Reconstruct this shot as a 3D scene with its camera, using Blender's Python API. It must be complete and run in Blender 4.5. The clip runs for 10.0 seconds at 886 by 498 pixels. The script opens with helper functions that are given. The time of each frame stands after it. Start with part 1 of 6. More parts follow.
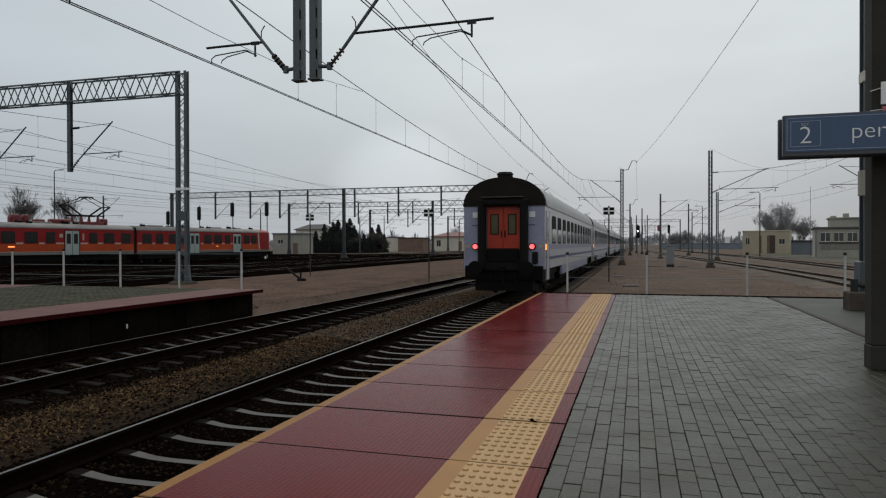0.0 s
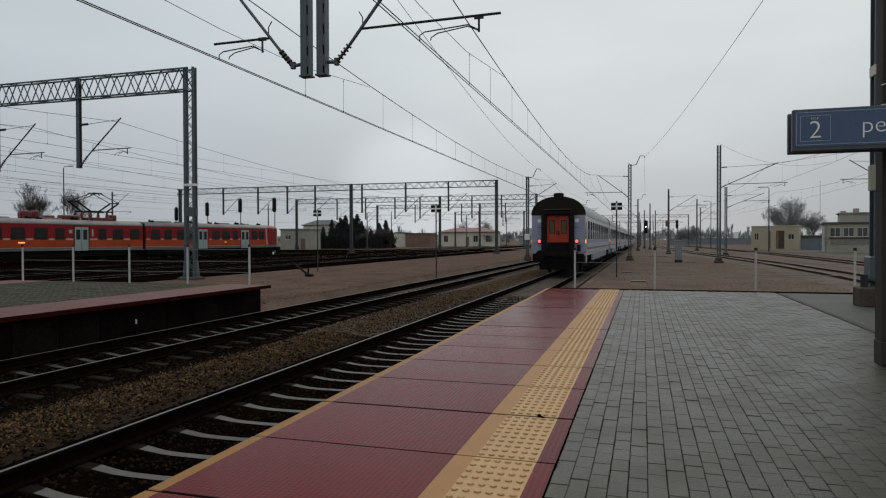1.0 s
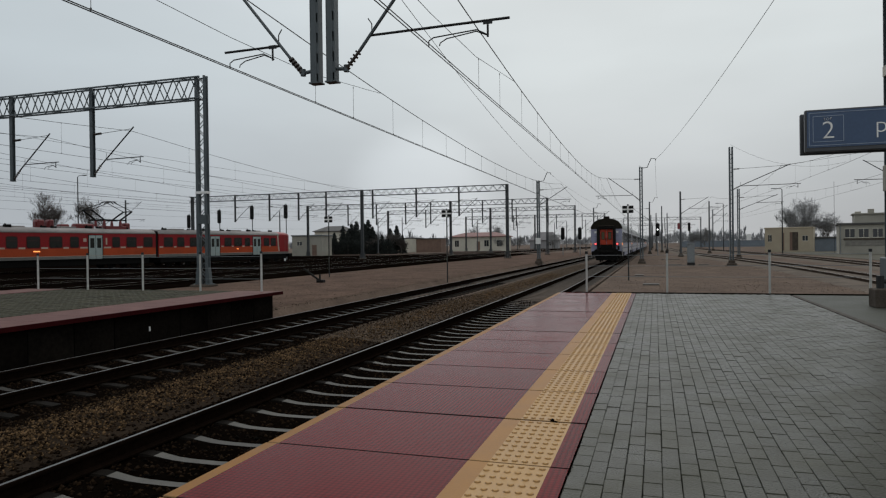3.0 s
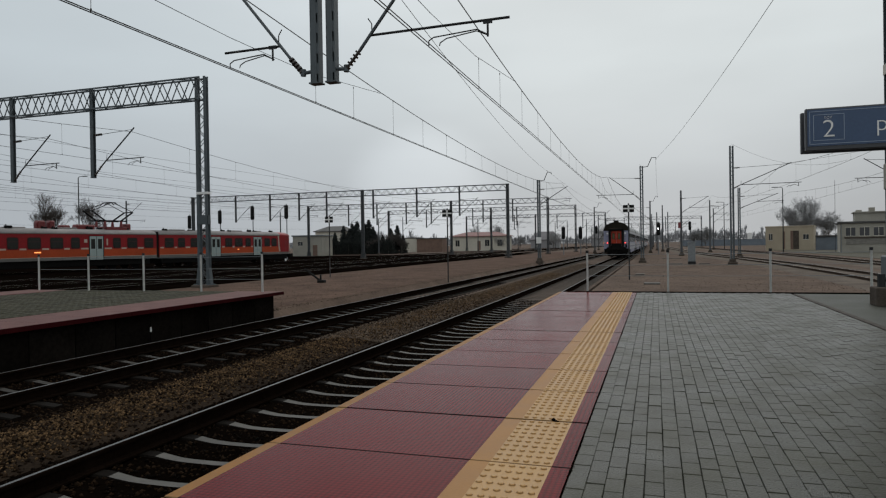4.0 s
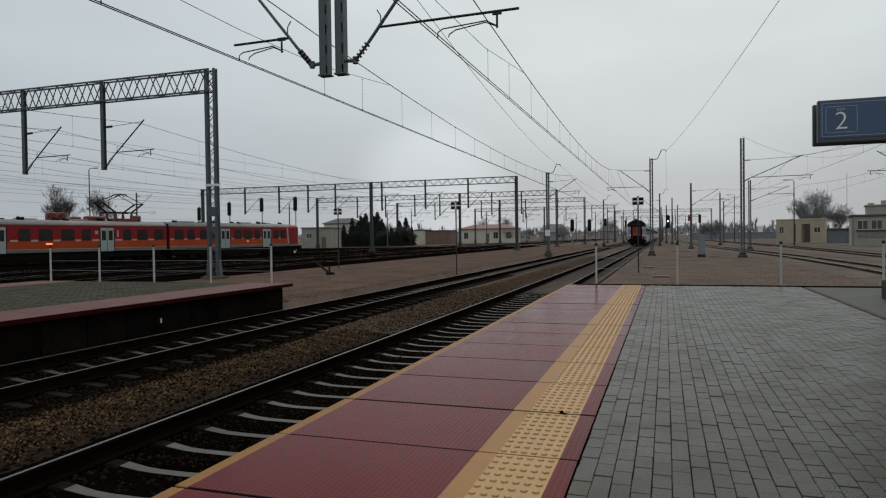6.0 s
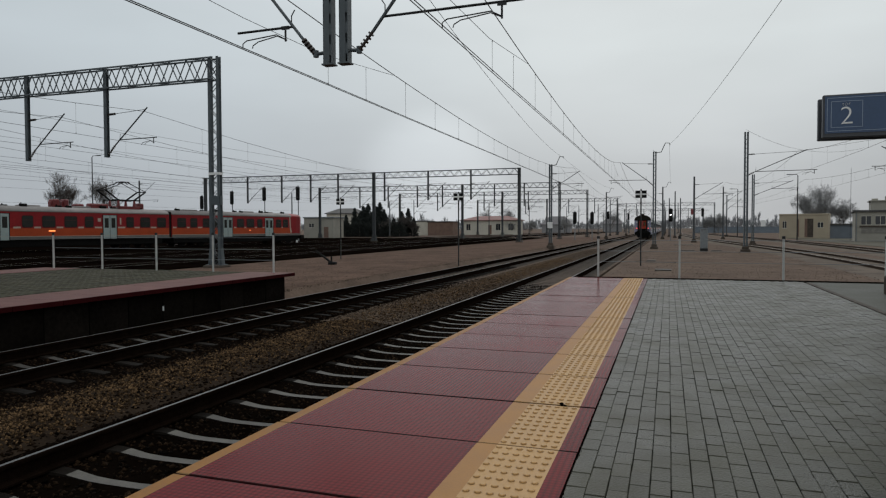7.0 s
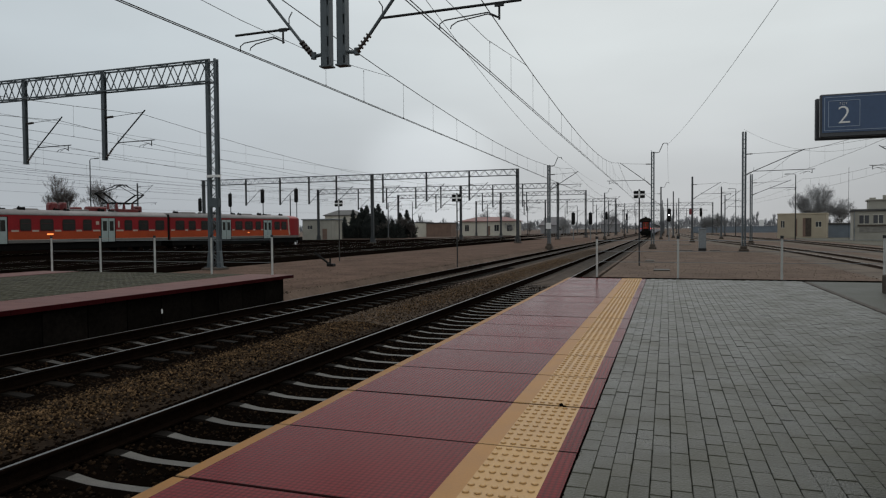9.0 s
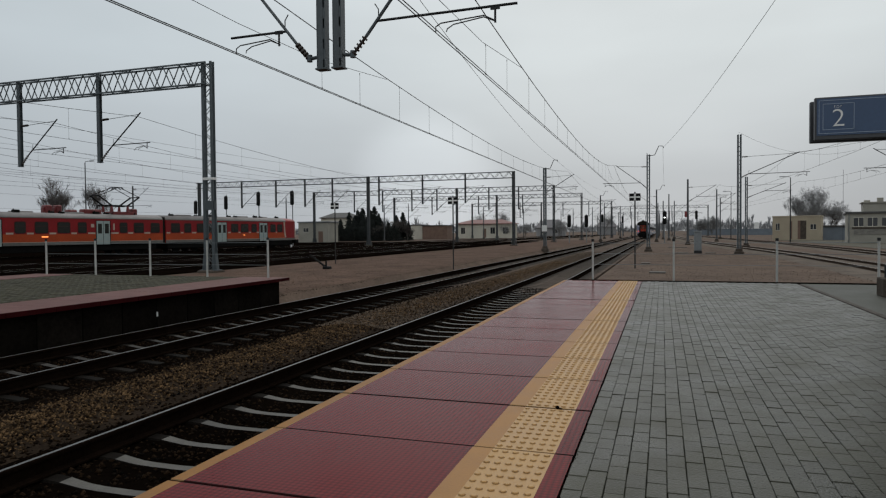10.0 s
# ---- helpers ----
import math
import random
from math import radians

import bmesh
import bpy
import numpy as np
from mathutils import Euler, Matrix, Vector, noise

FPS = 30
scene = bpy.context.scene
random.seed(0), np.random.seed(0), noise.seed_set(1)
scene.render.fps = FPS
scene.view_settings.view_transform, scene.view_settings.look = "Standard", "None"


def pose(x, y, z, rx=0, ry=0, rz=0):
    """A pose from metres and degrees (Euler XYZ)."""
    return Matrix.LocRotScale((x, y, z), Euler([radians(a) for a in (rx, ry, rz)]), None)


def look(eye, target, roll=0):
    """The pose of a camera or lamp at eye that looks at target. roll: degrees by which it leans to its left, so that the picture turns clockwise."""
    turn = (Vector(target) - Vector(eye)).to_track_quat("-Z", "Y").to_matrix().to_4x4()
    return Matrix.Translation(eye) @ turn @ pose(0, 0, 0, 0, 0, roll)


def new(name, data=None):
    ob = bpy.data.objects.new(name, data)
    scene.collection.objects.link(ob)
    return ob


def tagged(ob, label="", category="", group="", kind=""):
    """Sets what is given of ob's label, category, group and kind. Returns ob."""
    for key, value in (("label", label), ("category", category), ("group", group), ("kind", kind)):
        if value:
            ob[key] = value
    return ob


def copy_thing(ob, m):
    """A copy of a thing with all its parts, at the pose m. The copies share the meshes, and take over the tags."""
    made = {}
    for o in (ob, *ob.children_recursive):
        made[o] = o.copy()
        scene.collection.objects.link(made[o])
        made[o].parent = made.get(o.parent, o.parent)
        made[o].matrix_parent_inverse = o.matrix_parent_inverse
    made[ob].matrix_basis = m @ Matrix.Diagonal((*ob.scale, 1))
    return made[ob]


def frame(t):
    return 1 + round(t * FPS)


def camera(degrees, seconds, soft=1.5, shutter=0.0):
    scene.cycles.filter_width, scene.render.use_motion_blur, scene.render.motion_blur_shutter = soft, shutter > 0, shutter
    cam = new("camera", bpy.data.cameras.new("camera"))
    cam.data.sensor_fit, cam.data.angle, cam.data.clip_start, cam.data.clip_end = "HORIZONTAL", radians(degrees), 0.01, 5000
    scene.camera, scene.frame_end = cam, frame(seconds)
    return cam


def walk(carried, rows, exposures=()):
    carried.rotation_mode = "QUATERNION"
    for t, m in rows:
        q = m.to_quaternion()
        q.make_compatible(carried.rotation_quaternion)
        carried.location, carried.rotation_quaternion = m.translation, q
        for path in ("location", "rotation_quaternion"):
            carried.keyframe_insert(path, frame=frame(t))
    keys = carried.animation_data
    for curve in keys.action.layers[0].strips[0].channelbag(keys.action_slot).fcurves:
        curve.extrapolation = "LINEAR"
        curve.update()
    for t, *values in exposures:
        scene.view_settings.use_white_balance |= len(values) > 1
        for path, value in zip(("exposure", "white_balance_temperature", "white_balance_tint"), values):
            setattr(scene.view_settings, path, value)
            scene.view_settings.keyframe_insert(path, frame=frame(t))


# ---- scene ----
cam = camera(67.3, 10.0, soft=1.2)
EYE = (0.0, 0.0, 1.3)
PATH = [  # seconds, pitch, lean and turn of a hand-held camera that stays on its spot
    (0, pose(*EYE, 89.623, 0.126, 16.134)),
    (0.5, pose(*EYE, 89.588, 0.198, 16.244)),
    (1, pose(*EYE, 89.242, 0.175, 16.758)),
    (1.5, pose(*EYE, 89.271, 0.388, 17.123)),
    (2, pose(*EYE, 89.590, 0.410, 17.711)),
    (2.5, pose(*EYE, 89.670, 0.604, 17.687)),
    (4, pose(*EYE, 89.653, 0.906, 17.754)),
    (4.5, pose(*EYE, 89.913, 1.021, 17.557)),
    (5, pose(*EYE, 89.577, 1.099, 18.021)),
    (5.5, pose(*EYE, 89.475, 1.334, 18.239)),
    (6, pose(*EYE, 89.003, 0.774, 18.489)),
    (7.5, pose(*EYE, 88.068, 0.156, 18.691)),
    (8, pose(*EYE, 88.070, 0.593, 18.976)),
    (8.5, pose(*EYE, 87.962, 0.341, 18.616)),
    (9, pose(*EYE, 88.343, 0.462, 18.562)),
    (9.5, pose(*EYE, 88.505, 0.576, 18.539)),
    (10, pose(*EYE, 88.564, 0.476, 18.225)),
]
walk(cam, PATH)

# ---- world and sun: an even overcast, slightly brighter low in the haze ahead ----
world = bpy.data.worlds.new("overcast_sky")
scene.world = world
world.use_nodes = True
wn, wl = world.node_tree.nodes, world.node_tree.links
wn.clear()
SUN_AZ, SUN_EL = radians(18), radians(48)      # azimuth to the left of the track direction
w_out = wn.new("ShaderNodeOutputWorld")
w_bg = wn.new("ShaderNodeBackground")
w_sky = wn.new("ShaderNodeTexSky")
w_sky.sky_type, w_sky.sun_disc = 'NISHITA', False
w_sky.sun_elevation, w_sky.sun_rotation = SUN_EL, -SUN_AZ
w_sky.dust_density = 6.0
w_hsv = wn.new("ShaderNodeHueSaturation")
w_hsv.inputs["Saturation"].default_value = 0.25
w_hsv.inputs["Value"].default_value = 0.05
wl.new(w_sky.outputs[0], w_hsv.inputs["Color"])
w_tc = wn.new("ShaderNodeTexCoord")
w_sep = wn.new("ShaderNodeSeparateXYZ")
wl.new(w_tc.outputs["Generated"], w_sep.inputs[0])
w_ramp = wn.new("ShaderNodeValToRGB")          # cloud deck by height above the horizon
els = w_ramp.color_ramp.elements
els[0].position, els[0].color = 0.0, (0.545, 0.557, 0.568, 1)
els[1].position, els[1].color = 1.0, (0.76, 0.795, 0.80, 1)
e = els.new(0.08); e.color = (0.515, 0.54, 0.555, 1)
e = els.new(0.25); e.color = (0.635, 0.68, 0.69, 1)
wl.new(w_sep.outputs["Z"], w_ramp.inputs[0])
w_map = wn.new("ShaderNodeMapping")
w_map.inputs["Scale"].default_value = (1.0, 1.0, 3.5)
wl.new(w_tc.outputs["Generated"], w_map.inputs[0])
w_noise = wn.new("ShaderNodeTexNoise")
w_noise.inputs["Scale"].default_value = 1.6
w_noise.inputs["Detail"].default_value = 4.0
wl.new(w_map.outputs[0], w_noise.inputs["Vector"])
w_nr = wn.new("ShaderNodeMapRange")
w_nr.inputs["From Min"].default_value, w_nr.inputs["From Max"].default_value = 0.3, 0.7
w_nr.inputs["To Min"].default_value, w_nr.inputs["To Max"].default_value = 0.91, 1.08
wl.new(w_noise.outputs[0], w_nr.inputs[0])
# the deck is thinner towards the east of the tracks
w_xr = wn.new("ShaderNodeMapRange")
w_xr.inputs["From Min"].default_value, w_xr.inputs["From Max"].default_value = -0.8, 0.35
w_xr.inputs["To Min"].default_value, w_xr.inputs["To Max"].default_value = 0.90, 1.15
wl.new(w_sep.outputs["X"], w_xr.inputs[0])
w_m1 = wn.new("ShaderNodeMath"); w_m1.operation = 'MULTIPLY'
wl.new(w_nr.outputs[0], w_m1.inputs[0]); wl.new(w_xr.outputs[0], w_m1.inputs[1])
w_mul = wn.new("ShaderNodeVectorMath"); w_mul.operation = 'SCALE'
wl.new(w_ramp.outputs[0], w_mul.inputs[0]); wl.new(w_m1.outputs[0], w_mul.inputs["Scale"])
# the sun behind the deck: a faint bright spot low ahead
w_dot = wn.new("ShaderNodeVectorMath"); w_dot.operation = 'DOT_PRODUCT'
w_dot.inputs[1].default_value = (-math.sin(radians(19.5)) * math.cos(radians(3.5)), math.cos(radians(19.5)) * math.cos(radians(3.5)), math.sin(radians(3.5)))
w_nrm = wn.new("ShaderNodeVectorMath"); w_nrm.operation = 'NORMALIZE'
wl.new(w_tc.outputs["Generated"], w_nrm.inputs[0]); wl.new(w_nrm.outputs[0], w_dot.inputs[0])
w_gl = wn.new("ShaderNodeMapRange"); w_gl.interpolation_type = 'SMOOTHERSTEP'
w_gl.inputs["From Min"].default_value, w_gl.inputs["From Max"].default_value = math.cos(radians(8)), 1.0
w_gl.inputs["To Min"].default_value, w_gl.inputs["To Max"].default_value = 1.0, 1.26
wl.new(w_dot.outputs["Value"], w_gl.inputs[0])
# a denser haze bank low over the east side
w_low = wn.new("ShaderNodeMath"); w_low.operation = 'MULTIPLY_ADD'
w_low.inputs[1].default_value = -1.2
wl.new(w_sep.outputs["Z"], w_low.inputs[0]); wl.new(w_sep.outputs["X"], w_low.inputs[2])
w_lr = wn.new("ShaderNodeMapRange"); w_lr.interpolation_type = 'SMOOTHSTEP'
w_lr.inputs["From Min"].default_value, w_lr.inputs["From Max"].default_value = -0.12, 0.30
w_lr.inputs["To Min"].default_value, w_lr.inputs["To Max"].default_value = 1.0, 0.78
wl.new(w_low.outputs[0], w_lr.inputs[0])
w_m3 = wn.new("ShaderNodeMath"); w_m3.operation = 'MULTIPLY'
wl.new(w_gl.outputs[0], w_m3.inputs[0]); wl.new(w_lr.outputs[0], w_m3.inputs[1])
w_m2 = wn.new("ShaderNodeMath"); w_m2.operation = 'MULTIPLY'
wl.new(w_m1.outputs[0], w_m2.inputs[0]); wl.new(w_m3.outputs[0], w_m2.inputs[1])
wl.new(w_m2.outputs[0], w_mul.inputs["Scale"])
w_mix = wn.new("ShaderNodeMix"); w_mix.data_type = 'RGBA'
w_mix.inputs["Factor"].default_value = 0.12
# and bluer to the west
w_br = wn.new("ShaderNodeMapRange"); w_br.interpolation_type = 'SMOOTHSTEP'
w_br.inputs["From Min"].default_value, w_br.inputs["From Max"].default_value = -0.75, -0.05
wl.new(w_sep.outputs["X"], w_br.inputs[0])
w_tm = wn.new("ShaderNodeMix"); w_tm.data_type = 'RGBA'
w_tm.inputs["A"].default_value, w_tm.inputs["B"].default_value = (0.955, 1.0, 1.05, 1), (1, 1, 1, 1)
wl.new(w_br.outputs[0], w_tm.inputs["Factor"])
w_tint = wn.new("ShaderNodeVectorMath"); w_tint.operation = 'MULTIPLY'
wl.new(w_mul.outputs[0], w_tint.inputs[0]); wl.new(w_tm.outputs["Result"], w_tint.inputs[1])
wl.new(w_tint.outputs[0], w_mix.inputs["A"]); wl.new(w_hsv.outputs[0], w_mix.inputs["B"])
wl.new(w_mix.outputs["Result"], w_bg.inputs["Color"])
w_bg.inputs["Strength"].default_value = 1.0
wl.new(w_bg.outputs[0], w_out.inputs[0])

sun = new("sun", bpy.data.lights.new("sun", 'SUN'))
sun.data.energy, sun.data.angle, sun.data.color = 0.5, radians(60), (1.0, 0.96, 0.92)
sun.matrix_world = look((0, 0, 60), Vector((0, 0, 60)) - Vector((-math.sin(SUN_AZ) * math.cos(SUN_EL), math.cos(SUN_AZ) * math.cos(SUN_EL), math.sin(SUN_EL))))

# ---- materials ----
def mat(name, col, rough=0.7, metal=0.0, scale=6.0, vary=0.25, bump=0.0, bscale=40.0, col2=None, stain=0.0, emit=None, power=1.0, rvary=0.0, spec=0.5, obj=0.0):
    """A surface with large stains and fine grain in real-world size."""
    m = bpy.data.materials.new(name)
    m.use_nodes = True
    n, l = m.node_tree.nodes, m.node_tree.links
    p = n["Principled BSDF"]
    p.inputs["Metallic"].default_value = metal
    p.inputs["Specular IOR Level"].default_value = spec
    geo = n.new("ShaderNodeNewGeometry")
    big = n.new("ShaderNodeTexNoise")
    big.inputs["Scale"].default_value, big.inputs["Detail"].default_value = scale, 5.0
    fine = n.new("ShaderNodeTexNoise")
    fine.inputs["Scale"].default_value, fine.inputs["Detail"].default_value = bscale, 3.0
    tc = n.new("ShaderNodeTexCoord")
    src = tc.outputs["Object"] if obj < 0 else geo.outputs["Position"]
    l.new(src, big.inputs["Vector"]); l.new(src, fine.inputs["Vector"])
    add = n.new("ShaderNodeMath"); add.operation = 'MULTIPLY_ADD'
    l.new(fine.outputs[0], add.inputs[0]); add.inputs[1].default_value = 0.45
    half = n.new("ShaderNodeMath"); half.operation = 'MULTIPLY'
    l.new(big.outputs[0], half.inputs[0]); half.inputs[1].default_value = 0.55
    l.new(half.outputs[0], add.inputs[2])
    mr = n.new("ShaderNodeMapRange")
    mr.inputs["From Min"].default_value, mr.inputs["From Max"].default_value = 0.32, 0.68
    l.new(add.outputs[0], mr.inputs[0])
    mix = n.new("ShaderNodeMix"); mix.data_type = 'RGBA'
    c2 = col2 or tuple(c * (1 + vary) for c in col)
    c1 = tuple(c * (1 - vary) for c in col) if col2 is None else col
    mix.inputs["A"].default_value, mix.inputs["B"].default_value = (*c1, 1), (*c2, 1)
    l.new(mr.outputs[0], mix.inputs["Factor"])
    out = mix.outputs["Result"]
    if obj > 0:                                   # one piece differs from the next
        oi = n.new("ShaderNodeObjectInfo")
        r2 = n.new("ShaderNodeMath"); r2.operation = 'ADD'
        l.new(oi.outputs["Random"], r2.inputs[0]); l.new(geo.outputs["Random Per Island"], r2.inputs[1])
        fr = n.new("ShaderNodeMath"); fr.operation = 'FRACT'
        l.new(r2.outputs[0], fr.inputs[0])
        rr = n.new("ShaderNodeMapRange")
        rr.inputs["To Min"].default_value, rr.inputs["To Max"].default_value = 1 - obj, 1 + obj
        l.new(fr.outputs[0], rr.inputs[0])
        vs = n.new("ShaderNodeVectorMath"); vs.operation = 'SCALE'
        l.new(out, vs.inputs[0]); l.new(rr.outputs[0], vs.inputs["Scale"])
        out = vs.outputs[0]
    l.new(out, p.inputs["Base Color"])
    ra = n.new("ShaderNodeMapRange")
    ra.inputs["To Min"].default_value, ra.inputs["To Max"].default_value = max(0.03, rough - rvary), min(1, rough + rvary)
    l.new(mr.outputs[0], ra.inputs[0]); l.new(ra.outputs[0], p.inputs["Roughness"])
    if bump:
        b = n.new("ShaderNodeBump")
        b.inputs["Strength"].default_value, b.inputs["Distance"].default_value = min(1, bump), 0.01
        l.new(add.outputs[0], b.inputs["Height"]); l.new(b.outputs[0], p.inputs["Normal"])
    if emit:
        p.inputs["Emission Color"].default_value, p.inputs["Emission Strength"].default_value = (*emit, 1), power
    return m


M = dict(
    sand=mat("sandy_gravel", (0.066, 0.045, 0.034), 0.95, spec=0.1, scale=0.6, vary=0.3, bump=0.6, bscale=11, col2=(0.148, 0.104, 0.079)),
    oily=mat("near_black_ballast", (0.0018, 0.0012, 0.0009), 0.95, spec=0.0, scale=0.7, bump=0.8, bscale=25, col2=(0.0055, 0.0038, 0.0028)),
    brown=mat("brown_ballast_bed", (0.0085, 0.0056, 0.0035), 0.95, spec=0.03, scale=1.5, bump=1, bscale=28, col2=(0.032, 0.0215, 0.0142)),
    midbed=mat("half_dusty_ballast_bed", (0.022, 0.0155, 0.0112), 0.95, spec=0.03, scale=1.0, bump=1, bscale=24, col2=(0.066, 0.048, 0.036)),
    stone=mat("ballast_stone", (0.016, 0.0094, 0.0046), 0.85, spec=0.05, scale=3, vary=0.4, bump=0.4, bscale=90, obj=0.8, col2=(0.135, 0.082, 0.041)),
    darkstone=mat("near_black_ballast_stone", (0.0018, 0.0011, 0.0007), 0.85, spec=0.03, scale=3, vary=0.4, bump=0.4, bscale=90, obj=0.9, col2=(0.02, 0.0115, 0.0062)),
    sleeper=mat("wet_concrete_sleeper", (0.030, 0.027, 0.023), 0.6, spec=0.25, scale=5, bump=0.3, bscale=70, col2=(0.118, 0.111, 0.10), rvary=0.15, obj=0.18),
    sleeper_mid=mat("sooty_concrete_sleeper", (0.010, 0.0088, 0.0075), 0.65, spec=0.1, scale=4, bump=0.3, bscale=70, col2=(0.052, 0.047, 0.042), rvary=0.12, obj=0.3),
    sleeper_dark=mat("shaded_dirty_sleeper", (0.0025, 0.002, 0.0017), 0.7, spec=0.03, scale=4, bump=0.3, bscale=70, col2=(0.0145, 0.012, 0.010), rvary=0.15, obj=0.2),
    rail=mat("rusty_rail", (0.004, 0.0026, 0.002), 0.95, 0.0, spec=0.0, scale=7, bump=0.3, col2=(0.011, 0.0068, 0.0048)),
    railtop=mat("polished_rail_head", (0.07, 0.068, 0.067), 0.36, 0.2, spec=0.3, scale=8, vary=0.15),
    slab=mat("red_platform_slab", (0.112, 0.0052, 0.0066), 0.19, spec=0.033, scale=1.1, vary=0.25, bump=0.0, bscale=60, col2=(0.156, 0.0088, 0.011), rvary=0.07, obj=0.09),
    slabjoint=mat("dirty_slab_joint", (0.012, 0.004, 0.004), 0.9, spec=0.05, scale=5, col2=(0.03, 0.009, 0.009)),
    edge_yellow=mat("yellow_edge_paint", (0.20, 0.088, 0.020), 0.5, spec=0.1, scale=4, vary=0.2, bscale=50, col2=(0.30, 0.142, 0.04), rvary=0.1),
    warnstrip=mat("ochre_warning_strip", (0.27, 0.128, 0.038), 0.5, spec=0.15, scale=3, bump=0.15, bscale=60, col2=(0.37, 0.19, 0.065), rvary=0.08),
    tactile=mat("cream_yellow_tactile_tile", (0.36, 0.205, 0.080), 0.45, spec=0.2, scale=3, bump=0.1, bscale=60, col2=(0.48, 0.29, 0.122), rvary=0.1),
    brick=mat("grey_paving_brick", (0.0190, 0.0187, 0.0115), 0.38, spec=0.23, scale=2.0, bump=0.7, bscale=70, col2=(0.046, 0.0442, 0.0285), rvary=0.16, obj=0.15),
    joint=mat("dirty_joint", (0.014, 0.0128, 0.0105), 0.95, spec=0.1, scale=6, bump=0.5),
    asphalt=mat("worn_asphalt", (0.031, 0.032, 0.025), 0.6, spec=0.2, scale=1.2, bump=0.8, bscale=45, col2=(0.070, 0.072, 0.058), rvary=0.12),
    concrete=mat("dirty_concrete", (0.12, 0.112, 0.10), 0.85, scale=2.2, bump=0.4, bscale=30, col2=(0.24, 0.225, 0.20)),
    darkwall=mat("dark_platform_wall", (0.004, 0.0033, 0.0028), 0.95, spec=0.0, scale=1.3, bump=0.4, bscale=25, col2=(0.012, 0.0095, 0.008)),
    sootpanel=mat("dark_concrete_panel", (0.0035, 0.003, 0.0025), 0.95, spec=0.0, scale=0.8, bump=0.5, bscale=14, col2=(0.0145, 0.012, 0.010), obj=0.35),
    steel=mat("grey_green_painted_steel", (0.062, 0.076, 0.084), 0.5, 0.1, scale=3, vary=0.2, bscale=30),
    # far portals: steel colour darkened to their silhouette against the sky
    farsteel=mat("silhouette_portal_steel", (0.034, 0.038, 0.041), 0.6, 0.1, scale=3, vary=0.25),
    darksteel=mat("weathered_dark_steel", (0.016, 0.017, 0.018), 0.6, 0.3, scale=4, vary=0.3),
    galv=mat("galvanised_steel", (0.20, 0.215, 0.225), 0.5, 0.5, scale=5, vary=0.2),
    wire=mat("dark_copper_wire", (0.045, 0.042, 0.04), 0.6, 0.4, scale=5),
    ceramic=mat("brown_insulator", (0.03, 0.022, 0.018), 0.3, scale=5),
    postwhite=mat("weathered_white_post", (0.40, 0.40, 0.385), 0.6, scale=6, vary=0.2),
    black=mat("black_paint", (0.006, 0.006, 0.006), 0.6, spec=0.15, scale=6),
    white=mat("white_paint", (0.72, 0.72, 0.71), 0.5, scale=5, vary=0.08),
    column=mat("brown_grey_column_paint", (0.034, 0.031, 0.027), 0.8, spec=0.15, scale=2, vary=0.2),
    signline=mat("pale_blue_sign_line", (0.27, 0.33, 0.42), 0.5, scale=3, vary=0.1),
    blue=mat("dark_blue_sign_panel", (0.038, 0.074, 0.15), 0.4, scale=2, vary=0.12),
    signgrey=mat("dark_grey_sign_frame", (0.045, 0.048, 0.055), 0.45, scale=3, vary=0.15),
    coach=mat("pale_blue_coach_paint", (0.25, 0.26, 0.36), 0.3, scale=1.0, vary=0.12, bscale=12),
    coachside=mat("pale_grey_coach_paint", (0.44, 0.445, 0.475), 0.28, scale=1.0, vary=0.10, bscale=12),
    coachblue=mat("dark_blue_coach_stripe", (0.03, 0.05, 0.16), 0.35, scale=1.5, vary=0.15),
    coachroof=mat("grey_coach_roof", (0.30, 0.31, 0.31), 0.5, scale=0.8, vary=0.2, bscale=9),
    soot=mat("sooty_black_end", (0.004, 0.0038, 0.0035), 0.75, spec=0.12, scale=3, vary=0.4),
    olive=mat("sooty_olive_roof_end", (0.014, 0.0115, 0.008), 0.7, spec=0.12, scale=2, vary=0.3),
    reddoor=mat("orange_red_door", (0.36, 0.035, 0.012), 0.4, spec=0.3, scale=2, vary=0.2),
    rubber=mat("rubber_gangway", (0.008, 0.0075, 0.007), 0.8, spec=0.15, scale=5),
    coachglass=mat("coach_window_glass", (0.02, 0.021, 0.022), 0.08, spec=0.6, scale=2, vary=0.3),
    # end door panes: light seen through the glass is put into the colour
    doorglass=mat("lit_olive_door_glass", (0.075, 0.07, 0.035), 0.3, spec=0.3, scale=2, vary=0.3),
    glass=mat("dark_train_glass", (0.015, 0.015, 0.012), 0.22, spec=0.35, scale=2, vary=0.3),
    paleslab=mat("worn_pale_red_slab", (0.085, 0.029, 0.025), 0.65, spec=0.15, scale=2.5, bump=0.2, bscale=40, col2=(0.14, 0.058, 0.049), obj=0.1),
    darkslab=mat("shaded_red_slab_edge", (0.022, 0.002, 0.0028), 0.8, spec=0.05, scale=2.5, col2=(0.04, 0.004, 0.005)),
    tactile_shade_dirt=mat("shaded_dirty_tactile_tile", (0.14, 0.08, 0.034), 0.6, spec=0.1, scale=3, bump=0.1, bscale=60, col2=(0.24, 0.145, 0.066)),
    farbed=mat("dusty_brown_ballast", (0.052, 0.038, 0.030), 0.95, spec=0.05, scale=0.6, bump=0.9, bscale=18, col2=(0.145, 0.107, 0.085)),
    rustweb=mat("rusty_dusty_rail", (0.028, 0.018, 0.012), 0.9, spec=0.1, scale=6, bump=0.3, col2=(0.055, 0.036, 0.025)),
